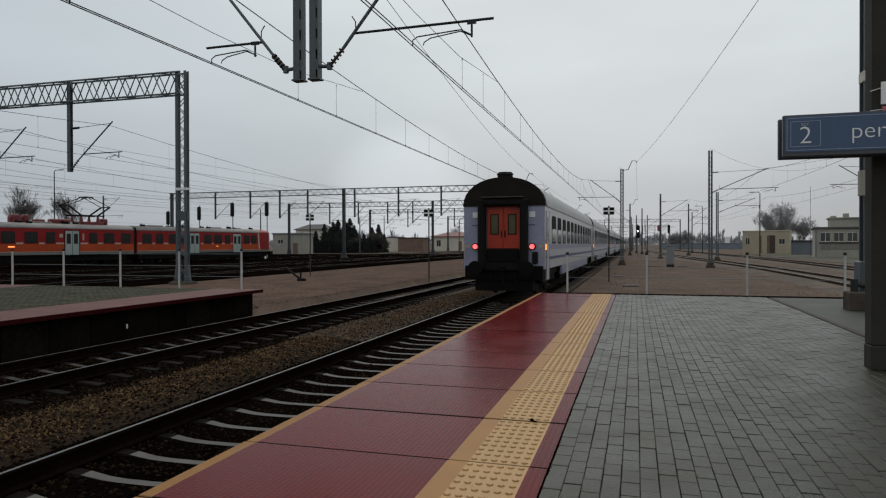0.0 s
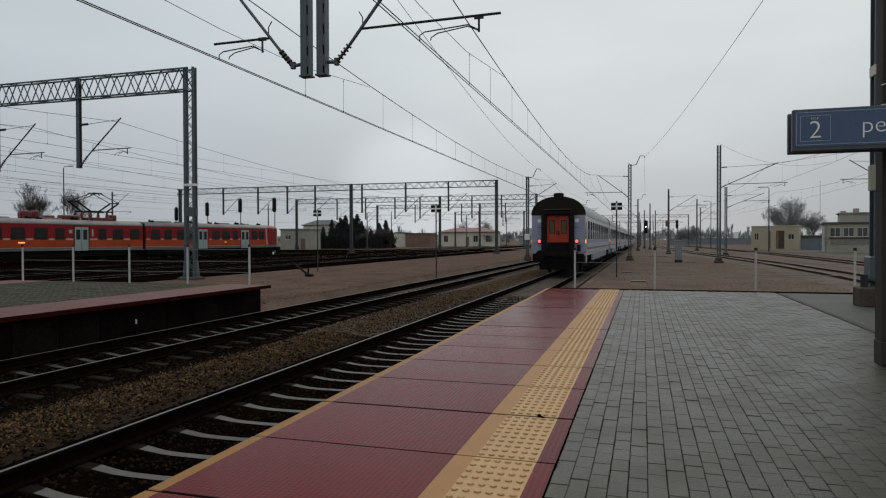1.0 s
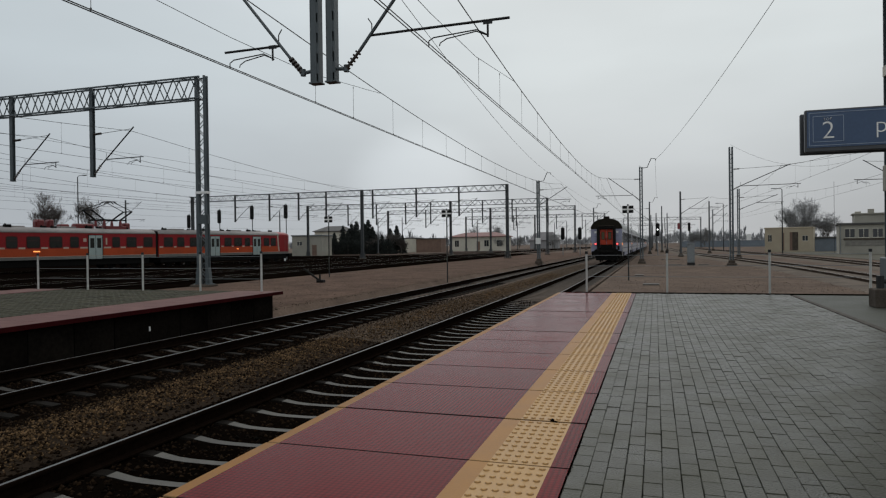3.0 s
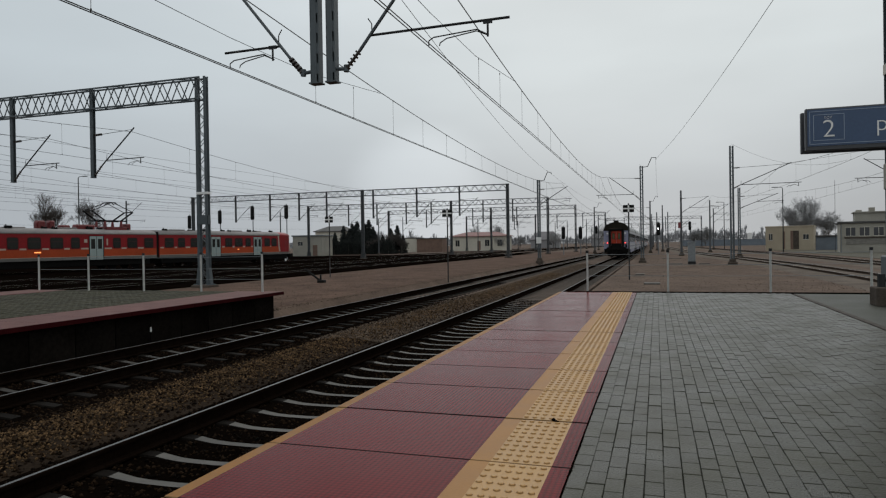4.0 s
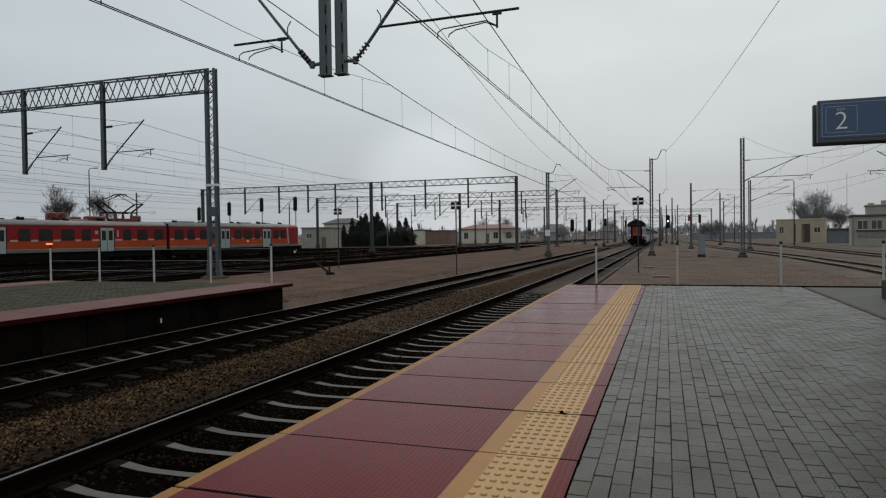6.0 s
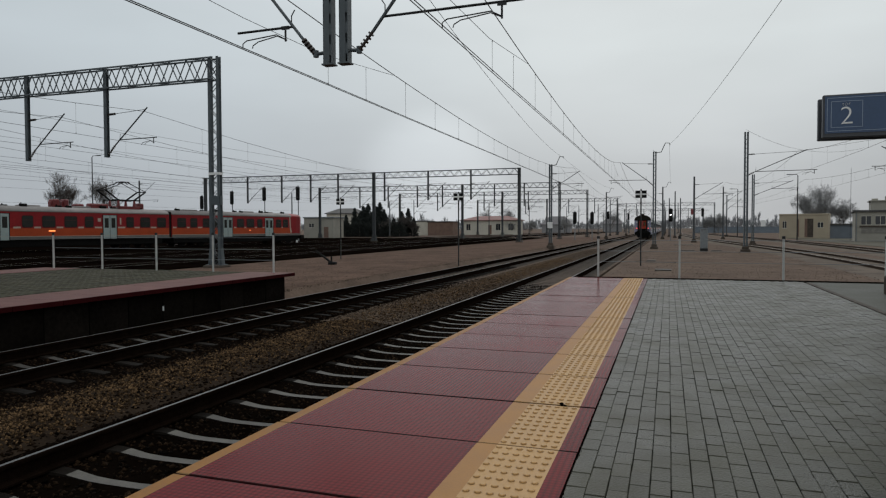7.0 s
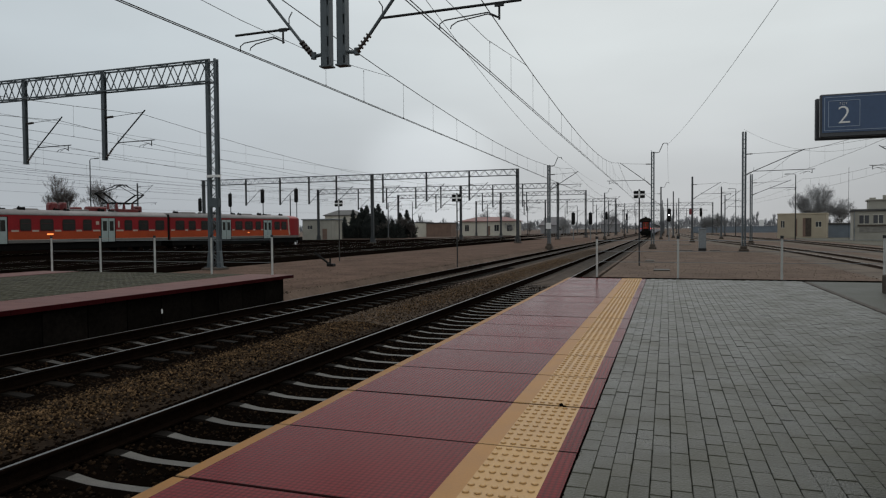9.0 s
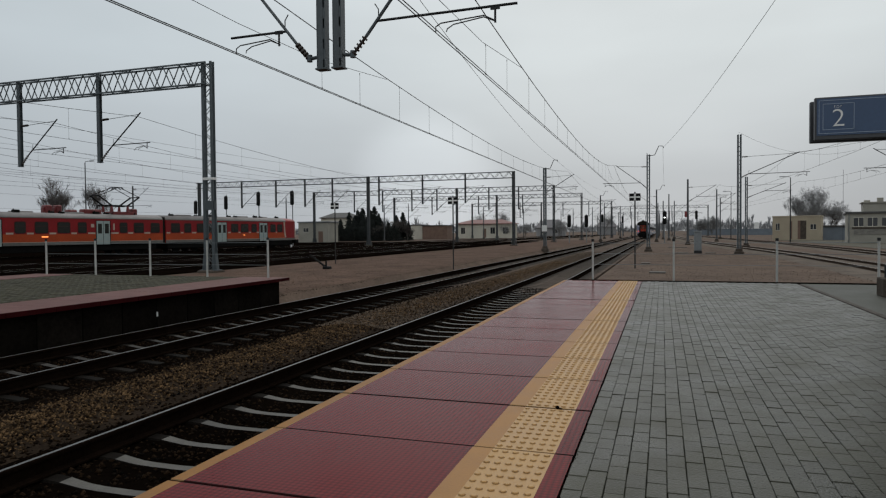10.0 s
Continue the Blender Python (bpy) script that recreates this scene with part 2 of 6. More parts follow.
    sleeper_dusty=mat("dusty_sleeper", (0.04, 0.033, 0.028), 0.8, spec=0.15, scale=4, bump=0.3, bscale=70, col2=(0.10, 0.086, 0.075)),
    palebrick=mat("pale_worn_brick", (0.05, 0.05, 0.042), 0.5, spec=0.25, scale=5, bump=0.5, bscale=95, col2=(0.12, 0.12, 0.105)),
    darkgravel=mat("dark_brown_gravel", (0.044, 0.027, 0.0195), 0.95, spec=0.05, scale=0.7, bump=0.9, bscale=9, col2=(0.142, 0.089, 0.066)),
    taillamp=mat("lit_red_lamp", (0.6, 0.03, 0.03), 0.3, emit=(1.0, 0.10, 0.10), power=2.2),
    sidelamp=mat("orange_lamp_and_sun_glint", (0.7, 0.25, 0.05), 0.3, emit=(1.0, 0.30, 0.08), power=1.6),
    whitelamp=mat("lit_white_signal", (0.8, 0.8, 0.8), 0.3, emit=(0.95, 1.0, 1.0), power=6),
    emured=mat("dull_red_train_paint", (0.23, 0.0085, 0.0115), 0.4, spec=0.25, scale=0.7, vary=0.25, bscale=10),
    emuorange=mat("orange_train_band", (0.36, 0.052, 0.012), 0.4, spec=0.25, scale=0.7, vary=0.2, bscale=10),
    emugrey=mat("grey_train_band", (0.12, 0.115, 0.105), 0.45, scale=0.8, vary=0.25, bscale=10),
    emucream=mat("cream_train_bar", (0.42, 0.34, 0.28), 0.45, scale=2, vary=0.15),
    emudoor=mat("pale_green_train_door", (0.30, 0.36, 0.35), 0.4, scale=2, vary=0.12),
    emuroof=mat("dusty_grey_train_roof", (0.19, 0.175, 0.17), 0.65, scale=0.9, vary=0.25, bscale=9),
    emudark=mat("dark_red_window_surround", (0.05, 0.006, 0.007), 0.5, spec=0.2, scale=2),
    rednose=mat("red_roof_box", (0.13, 0.013, 0.014), 0.4, scale=2),
    beige=mat("beige_plaster", (0.36, 0.305, 0.225), 0.85, scale=0.6, vary=0.12, bump=0.1),
    cream=mat("cream_plaster", (0.52, 0.49, 0.42), 0.85, scale=0.5, vary=0.15, bump=0.1),
    greyplaster=mat("grey_plaster", (0.29, 0.274, 0.235), 0.85, scale=0.5, vary=0.2, bump=0.1),
    redroof=mat("red_roof_sheet", (0.15, 0.048, 0.04), 0.6, scale=0.8, vary=0.2),
    tarroof=mat("tar_roof", (0.07, 0.068, 0.066), 0.8, scale=0.7, vary=0.3),
    window=mat("dark_house_window", (0.03, 0.032, 0.036), 0.1, scale=0.5, vary=0.3),
    bluefence=mat("blue_grey_sheet_fence", (0.13, 0.155, 0.185), 0.6, scale=0.8, vary=0.2),
    # fir and far twig greys are lifted for the haze of distance
    fir=mat("dark_fir_needles", (0.026, 0.030, 0.028), 0.9, spec=0.1, scale=0.8, vary=0.5, obj=0.4),
    twig=mat("hazy_bare_twigs", (0.25, 0.25, 0.25), 0.9, spec=0.1, scale=1.0, vary=0.3),
    darktwig=mat("dark_bare_twigs", (0.085, 0.075, 0.07), 0.9, spec=0.1, scale=1.0, vary=0.3),
    bark=mat("grey_bark", (0.10, 0.09, 0.08), 0.9, scale=3, vary=0.3),
    # distance haze is put into the pale grey of the woods
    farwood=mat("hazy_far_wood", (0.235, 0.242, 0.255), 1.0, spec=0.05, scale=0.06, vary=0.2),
    yardsleeper=mat("dark_yard_sleeper", (0.005, 0.004, 0.0033), 0.9, spec=0.0, scale=4, vary=0.4),
    # distant house and roof colours are paled to stand for haze
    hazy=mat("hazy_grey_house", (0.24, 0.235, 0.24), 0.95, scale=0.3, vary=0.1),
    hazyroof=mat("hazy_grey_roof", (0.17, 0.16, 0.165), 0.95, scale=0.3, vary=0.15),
    dullrail=mat("dull_rail_head", (0.34, 0.31, 0.295), 0.42, 0.8, scale=8, vary=0.2),
    sidebed=mat("dusty_side_ballast", (0.068, 0.054, 0.044), 0.95, spec=0.08, scale=0.8, bump=0.8, bscale=25, col2=(0.165, 0.134, 0.11)),
    oldfoot=mat("brown_old_concrete", (0.045, 0.036, 0.029), 0.9, spec=0.1, scale=2.5, bump=0.4, bscale=30, col2=(0.10, 0.083, 0.07)),
    bandred=mat("red_band_paint", (0.35, 0.02, 0.025), 0.5, scale=3),
    grit=mat("sandy_grit", (0.06, 0.045, 0.034), 0.95, spec=0.08, scale=3, col2=(0.14, 0.106, 0.08), obj=0.45),
    # mast silhouette and distance haze are both put into this grey
    mastgrey=mat("silhouette_mast_grey", (0.075, 0.08, 0.085), 0.6, 0.1, spec=0.3, scale=3, vary=0.2),
    grass=mat("dull_winter_grass", (0.042, 0.038, 0.025), 0.95, scale=0.8, bump=0.6, bscale=30, col2=(0.085, 0.075, 0.05)),
    moss=mat("mossy_paving_brick", (0.024, 0.024, 0.013), 0.75, spec=0.12, scale=1.2, bump=0.4, bscale=60, col2=(0.058, 0.053, 0.034), obj=0.15),
    brownfence=mat("brown_board_fence", (0.16, 0.10, 0.075), 0.8, scale=1.0, vary=0.25),
    signalred=mat("red_signal_box", (0.2, 0.035, 0.04), 0.5, scale=3),
    labelred=mat("pink_red_label", (0.42, 0.12, 0.14), 0.6, scale=6),
)
# studded, wet surface of the red slabs, darker between the studs
_n, _l = M["slab"].node_tree.nodes, M["slab"].node_tree.links
_tc = _n.new("ShaderNodeTexCoord")
_vo = _n.new("ShaderNodeTexVoronoi"); _vo.inputs["Scale"].default_value = 30.0; _vo.inputs["Randomness"].default_value = 0.0
_l.new(_tc.outputs["Object"], _vo.inputs["Vector"])
_bp = _n.new("ShaderNodeBump"); _bp.inputs["Strength"].default_value = 0.4; _bp.inputs["Distance"].default_value = 0.003; _bp.invert = True
_mr = _n.new("ShaderNodeMapRange"); _mr.inputs["From Max"].default_value = 0.65
_mr.inputs["To Min"].default_value, _mr.inputs["To Max"].default_value = 1.35, 0.4
_l.new(_vo.outputs["Distance"], _mr.inputs[0])
_pr = _n["Principled BSDF"]
_src = _pr.inputs["Base Color"].links[0].from_socket
_sc = _n.new("ShaderNodeVectorMath"); _sc.operation = 'SCALE'
_l.new(_src, _sc.inputs[0]); _l.new(_mr.outputs[0], _sc.inputs["Scale"]); _l.new(_sc.outputs[0], _pr.inputs["Base Color"])
_l.new(_vo.outputs["Distance"], _bp.inputs["Height"]); _l.new(_bp.outputs[0], _n["Principled BSDF"].inputs["Normal"])


# ---- mesh building ----
class Build:
    """Collects faces of one mesh; k is the index into its list of materials."""
    def __init__(self):
        self.v, self.f, self.k = [], [], []

    def add(self, vs, fs, k=0):
        o = len(self.v)
        self.v += [tuple(p) for p in vs]
        self.f += [tuple(i + o for i in f) for f in fs]
        self.k += [k] * len(fs)
        return self

    def box(self, x0, x1, y0, y1, z0, z1, k=0, bev=0.0):
        if bev <= 0:
            vs = [(x, y, z) for z in (z0, z1) for y in (y0, y1) for x in (x0, x1)]
            return self.add(vs, [(0, 2, 3, 1), (4, 5, 7, 6), (0, 1, 5, 4), (2, 6, 7, 3), (0, 4, 6, 2), (1, 3, 7, 5)], k)
        bm = bmesh.new()
        bmesh.ops.create_cube(bm, size=1.0)
        for p in bm.verts:
            p.co = ((x0 + x1) / 2 + p.co.x * (x1 - x0), (y0 + y1) / 2 + p.co.y * (y1 - y0), (z0 + z1) / 2 + p.co.z * (z1 - z0))
        bmesh.ops.bevel(bm, geom=bm.edges[:], offset=bev, segments=1, affect='EDGES')
        return self.bm(bm, k)

    def bm(self, bm, k=0):
        bm.verts.ensure_lookup_table()
        bm.verts.index_update()
        self.add([p.co[:] for p in bm.verts], [[p.index for p in f.verts] for f in bm.faces], k)
        bm.free()
        return self

    def tube(self, p, q, r, n=6, k=0, r2=None):
        p, q = Vector(p), Vector(q)
        d = (q - p)
        if d.length < 1e-6:
            return self
        u = d.orthogonal().normalized()
        w = d.normalized().cross(u)
        r2 = r if r2 is None else r2
        vs = []
        for c, rad in ((p, r), (q, r2)):
            vs += [c + (u * math.cos(2 * math.pi * i / n) + w * math.sin(2 * math.pi * i / n)) * rad for i in range(n)]
        fs = [(i, (i + 1) % n, n + (i + 1) % n, n + i) for i in range(n)] + [tuple(range(n))[::-1], tuple(range(n, 2 * n))]
        return self.add(vs, fs, k)

    def chain(self, pts, r, n=5, k=0):
        """One round rod or wire that bends through all the points."""
        pts = [Vector(p) for p in pts]
        pts = pts[:1] + [q for p, q in zip(pts, pts[1:]) if (q - p).length > 1e-6]
        m, vs, u = len(pts), [], None
        for i, p in enumerate(pts):
            d = (pts[min(i + 1, m - 1)] - pts[max(i - 1, 0)])
            d = d.normalized() if d.length > 1e-6 else Vector((0, 1, 0))
            if u is None:
                u = d.orthogonal().normalized()
            else:
                u = u - d * u.dot(d)
                u = u.normalized() if u.length > 1e-3 else d.orthogonal().normalized()
            w = d.cross(u)
            vs += [p + (u * math.cos(2 * math.pi * j / n) + w * math.sin(2 * math.pi * j / n)) * r for j in range(n)]
        fs = [(i * n + j, i * n + (j + 1) % n, (i + 1) * n + (j + 1) % n, (i + 1) * n + j) for i in range(m - 1) for j in range(n)]
        fs += [tuple(range(n))[::-1], tuple(range((m - 1) * n, m * n))]
        return self.add(vs, fs, k)

    def bar(self, p, q, w, h, k=0):
        """A square-edged bar from p to q, w wide and h deep."""
        p, q = Vector(p), Vector(q)
        d = (q - p).normalized()
        u = d.cross(Vector((0, 1, 0)))
        if u.length < 1e-3:
            u = d.cross(Vector((0, 0, 1)))
        u.normalize()
        t = d.cross(u)
        vs = [c + u * a * w / 2 + t * b * h / 2 for c in (p, q) for a, b in ((-1, -1), (1, -1), (1, 1), (-1, 1))]
        return self.add(vs, [(0, 1, 5, 4), (1, 2, 6, 5), (2, 3, 7, 6), (3, 0, 4, 7), (3, 2, 1, 0), (4, 5, 6, 7)], k)

    def sweep(self, prof, path, k=0, cap=True):
        """A cross-section of (across, up) carried along a path of (x, y, z)."""
        n, path = len(prof), [Vector(p) for p in path]
        vs = []
        for i, p in enumerate(path):
            d = (path[min(i + 1, len(path) - 1)] - path[max(i - 1, 0)])
            d.z = 0
            d.normalize()
            s = Vector((d.y, -d.x, 0))
            vs += [p + s * a + Vector((0, 0, b)) for a, b in prof]
        fs = [(j * n + i, j * n + (i + 1) % n, (j + 1) * n + (i + 1) % n, (j + 1) * n + i) for j in range(len(path) - 1) for i in range(n)]
        if cap:
            fs += [tuple(range(n))[::-1], tuple(range((len(path) - 1) * n, len(path) * n))]
        return self.add(vs, fs, k)

    def plate(self, x0, x1, y0, y1, z0, z1, r, k=0):
        """A pane across x with rounded corners in the y-z plane."""
        ring = []
        for cy, cz, a0 in ((y1 - r, z1 - r, 0), (y0 + r, z1 - r, 90), (y0 + r, z0 + r, 180), (y1 - r, z0 + r, 270)):
            ring += [(cy + r * math.cos(radians(a0 + d)), cz + r * math.sin(radians(a0 + d))) for d in (0, 30, 60, 90)]
        n = len(ring)
        vs = [(x, y, z) for x in (x0, x1) for y, z in ring]
        return self.add(vs, [tuple(range(n)), tuple(range(2 * n - 1, n - 1, -1))] + [(i, n + i, n + (i + 1) % n, (i + 1) % n) for i in range(n)], k)

    def disc(self, c, axis, r, depth, n=16, k=0):
        c, a = Vector(c), Vector(axis).normalized()
        return self.tube(c - a * depth / 2, c + a * depth / 2, r, n, k)

    def mesh(self, name, mats, smooth=False):
        me = bpy.data.meshes.new(name)
        me.from_pydata(self.v, [], self.f)
        for m in mats if isinstance(mats, (list, tuple)) else [mats]:
            me.materials.append(M[m])
        me.polygons.foreach_set("material_index", self.k)
        me.update()
        if smooth:
            me.polygons.foreach_set("use_smooth", [True] * len(me.polygons))
        bm = bmesh.new()
        bm.from_mesh(me)
        bmesh.ops.recalc_face_normals(bm, faces=bm.faces[:])
        bm.to_mesh(me)
        bm.free()
        return me


def thing(name, label, category, at=(0, 0, 0), turn=0, group="", kind=""):
    ob = new(name)
    ob.empty_display_size = 0.1
    ob.matrix_basis = pose(*at, 0, 0, turn)
    return tagged(ob, label, category, group, kind)


def part(name, b, mats, parent=None, label="", smooth=False, at=None):
    """One mesh object under a thing or under a part."""
    me = b if isinstance(b, bpy.types.Mesh) else b.mesh(name, mats, smooth)
    ob = new(name, me)
    ob.parent = parent
    if at is not None:
        ob.matrix_basis = at
    if label:
        ob["label"] = label
    return ob


def single(name, b, mats, label, category, kind="", group="", at=None, smooth=False):
    return tagged(part(name, b, mats, None, "", smooth, at), label, category, group, kind)


def lettering(text, size, material, parent, at, name="lettering"):
    cu = bpy.data.curves.new(name, 'FONT')
    cu.body, cu.size, cu.extrude, cu.offset = text, size, 0.002, -0.0035
    tmp = new(name + "_curve", cu)
    me = bpy.data.meshes.new_from_object(tmp.evaluated_get(bpy.context.evaluated_depsgraph_get()))
    bpy.data.objects.remove(tmp)
    bpy.data.curves.remove(cu)
    me.materials.clear()
    me.materials.append(M[material])
    return part(name, me, None, parent, at=at)

# ---- ground, platforms, tracks ----
RAIL = -0.55            # rail head beside the platforms; platform top is 0
GROUND = -0.60
X1, X2 = -4.2, -8.8     # centre lines of the two platform tracks
YARD = -0.45            # rail head of the tracks beyond
PLAT_END = 17.9


def ground():
    # one sheet: flat sandy ground with the trough of the two platform tracks
    xs = [-3000, -400, -60, -22, -11.4, -10.9, -2.9, -2.45, 5, 30, 400, 3000]
    zs = [GROUND] * 5 + [-0.95] * 2 + [GROUND] * 5
    ys = [-60, -20, 0, 20, 60, 120, 240, 500, 1200, 4000]
    b = Build()
    n = len(xs)
    b.add([(x, y, z) for y in ys for x, z in zip(xs, zs)],
          [(j * n + i, j * n + i + 1, (j + 1) * n + i + 1, (j + 1) * n + i) for j in range(len(ys) - 1) for i in range(n - 1)])
    single("ground", b, "sand", "flat sandy gravel ground of a railway yard", "ground", "structure")
    b = Build()
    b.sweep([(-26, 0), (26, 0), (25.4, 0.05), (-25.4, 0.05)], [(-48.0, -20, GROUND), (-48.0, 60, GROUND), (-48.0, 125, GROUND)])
    single("ballast_bed", b, "oily", "near-black ballast bed under the yard tracks", "ballast", "structure")
    b = Build().box(-21.9, -11.4, 17.4, 140, GROUND - 0.05, GROUND + 0.006)
    single("gravel_strip", b, "darkgravel", "dark brown gravel strip between the yard and the platform tracks", "gravel", "structure")
    b = Build().sweep([(-26, 0), (26, 0), (25.4, 0.05), (-25.4, 0.05)], [(-48.0, 125, GROUND), (-48.0, 330, GROUND)])
    single("far_ballast_bed", b, "farbed", "dusty grey-brown ballast of the far yard", "ballast", "structure")
    b = Build()
    b.sweep([(-2.4, 0), (2.4, 0), (1.9, 0.018), (-1.9, 0.018)], [(x, y, GROUND) for x, y in RIGHT_1])
    b.sweep([(-2.4, 0), (2.4, 0), (1.9, 0.018), (-1.9, 0.018)], [(x, y, GROUND) for x, y in RIGHT_2])
    single("side_ballast_bed", b, "sidebed", "brown ballast under the curving side tracks", "ballast", "structure")
    b = Build()
    b.box(19.5, 60, 70, 128, GROUND, GROUND + 0.03)
    single("grass_strip", b, "grass", "dull winter grass beside the side tracks", "grass", "structure")


RIGHT_1 = [(9.2, 10), (9.6, 25), (9.75, 40), (9.4, 55), (8.4, 72), (6.9, 92), (5.4, 120), (4.0, 170), (3.0, 260), (2.6, 400)]
RIGHT_2 = [(15.2, 10), (15.4, 40), (15.6, 70), (15.2, 100), (13.5, 140), (11.0, 200), (9.0, 300)]


def ballast():
    # mounded brown ballast between and beside the platform tracks
    mound = Build()
    prof = [(-11.0, -0.94), (-11.0, -0.84), (-10.3, -0.79), (-9.75, -0.75), (-9.2, -0.75), (-9.05, -0.785), (-8.55, -0.785), (-8.4, -0.75), (-7.85, -0.75), (-7.4, -0.765), (-7.0, -0.72), (-6.5, -0.66), (-6.1, -0.68), (-5.6, -0.75), (-5.25, -0.742), (-4.7, -0.747), (-4.5, -0.772), (-3.85, -0.772), (-3.65, -0.747), (-2.8, -0.747), (-2.8, -0.94)]
    lines, beyond = [(0, -12, 0), (0, 21, 0)], [(0, 21, -0.03), (0, 24, -0.012), (0, 30, -0.012), (0, 90, -0.03), (0, 260, -0.03)]
    low = -0.94
    k1 = [p for p in prof[1:-1] if -7.0 <= p[0] <= -5.6]
    mound.sweep([(k1[0][0], low)] + k1 + [(k1[-1][0], low)], [(0, -12, 0), (0, 14, 0)])
    middle = Build().sweep([(k1[0][0], low)] + k1 + [(k1[-1][0], low)], [(0, 14, -0.002), (0, 24, -0.004)])
    single("platform_end_ballast", middle, "midbed", "brown ballast between the tracks at the platform ends", "ballast", "structure")
    far = Build().sweep([(prof[1][0], -0.94)] + prof[1:-1] + [(prof[-2][0], -0.94)], beyond)
    single("line_ballast", far, "farbed", "dusty brown ballast under the tracks past the platforms", "ballast", "structure")
    single("platform_ballast", mound, ["brown"], "brown stone ballast between the platform tracks", "ballast", "structure")
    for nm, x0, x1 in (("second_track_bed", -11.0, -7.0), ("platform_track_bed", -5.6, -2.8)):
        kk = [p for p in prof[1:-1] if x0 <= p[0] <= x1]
        single(nm, Build().sweep([(kk[0][0], low)] + kk + [(kk[-1][0], low)], lines), "oily", "near-black ballast bed of a platform track", "ballast", "structure")
    rng = np.random.default_rng(4)
    px, pz = zip(*prof[1:-1])

    def scatter(name, n, x0, x1, y0, y1, s0, s1, m, label, flat=None, sleepers=None, heap=False):
        x = rng.uniform(x0, x1, n) if not heap else x0 + (x1 - x0) * rng.beta(2.2, 2.2, n)
        y = y0 + (y1 - y0) * rng.uniform(0, 1, n) ** 1.5
        z = np.interp(x, px, pz) + rng.uniform(-0.022, 0.008, n)
        if flat is not None:
            z = flat + rng.uniform(-0.01, 0.01, n)
        if sleepers is not None:                  # keep the sleepers' tops clear
            off = np.abs((y - sleepers[0] + sleepers[1] / 2) % sleepers[1] - sleepers[1] / 2)
            keep = off > 0.095
            x, y, z = x[keep], y[keep], z[keep]
            n = len(x)
        s = rng.uniform(s0, s1, n)
        base = np.array([(1, 0, 0), (-0.5, 0.87, 0), (-0.5, -0.87, 0), (0.3, 0.2, 0.75), (0, -0.1, -0.7)])
        tri = np.array([(0, 1, 3), (1, 2, 3), (2, 0, 3), (1, 0, 4), (2, 1, 4), (0, 2, 4)])
        a = rng.uniform(0, 6.28, n)
        jit = base[None] * rng.uniform(0.6, 1.3, (n, 5, 3))
        ca, sa = np.cos(a)[:, None], np.sin(a)[:, None]
        vx = (jit[..., 0] * ca - jit[..., 1] * sa) * s[:, None] + x[:, None]
        vy = (jit[..., 0] * sa + jit[..., 1] * ca) * s[:, None] + y[:, None]
        vz = jit[..., 2] * s[:, None] + z[:, None]
        v = np.stack([vx, vy, vz], -1).reshape(-1, 3)
        f = (tri[None] + (np.arange(n) * 5)[:, None, None]).reshape(-1, 3)
        me = bpy.data.meshes.new(name)
        me.vertices.add(len(v)); me.vertices.foreach_set("co", v.ravel())
        me.loops.add(f.size); me.loops.foreach_set("vertex_index", f.ravel().astype(np.int32))
        me.polygons.add(len(f)); me.polygons.foreach_set("loop_start", np.arange(0, f.size, 3, dtype=np.int32))
        me.materials.append(M[m])
        me.update(calc_edges=True)
        tagged(new(name, me), label, "ballast", "", "stuff")
    scatter("ballast_stones", 58000, -7.15, -5.65, 2.0, 44, 0.012, 0.028, "stone", "loose brown ballast stones between the tracks", heap=True)
    scatter("dusty_ballast_stones", 22000, -7.3, -5.5, 13, 64, 0.018, 0.036, "grit", "dusty brown ballast stones past the platform ends")
    scatter("sooty_ballast_stones", 14000, -7.4, -5.5, 2.0, 26, 0.018, 0.038, "darkstone", "near-black ballast stones along the sleeper ends")
    scatter("oily_ballast_stones", 18000, -5.5, -2.9, 1.5, 24, 0.018, 0.038, "darkstone", "near-black ballast stones between the sleepers", None, (-5.207, 0.59))
    scatter("far_ballast_stones", 16000, -10.4, -7.3, 4, 24, 0.02, 0.04, "darkstone", "near-black ballast stones of the second track", None, (-1.0, 0.6))
    scatter("gravel", 16000, -21.5, -11.0, 17.5, 75, 0.012, 0.035, "grit", "loose gravel on the sandy ground", GROUND)
    scatter("side_gravel", 12000, -2.2, 8.0, 18.2, 80, 0.01, 0.03, "grit", "loose gravel on the sandy ground past the platform", GROUND)


RAILPROF = [(-0.018, 0), (0.018, 0), (0.036, -0.008), (0.036, -0.035), (0.009, -0.045), (0.009, -0.14), (0.07, -0.155), (0.07, -0.172), (-0.07, -0.172), (-0.07, -0.155), (-0.009, -0.14), (-0.009, -0.045), (-0.036, -0.035), (-0.036, -0.008)]


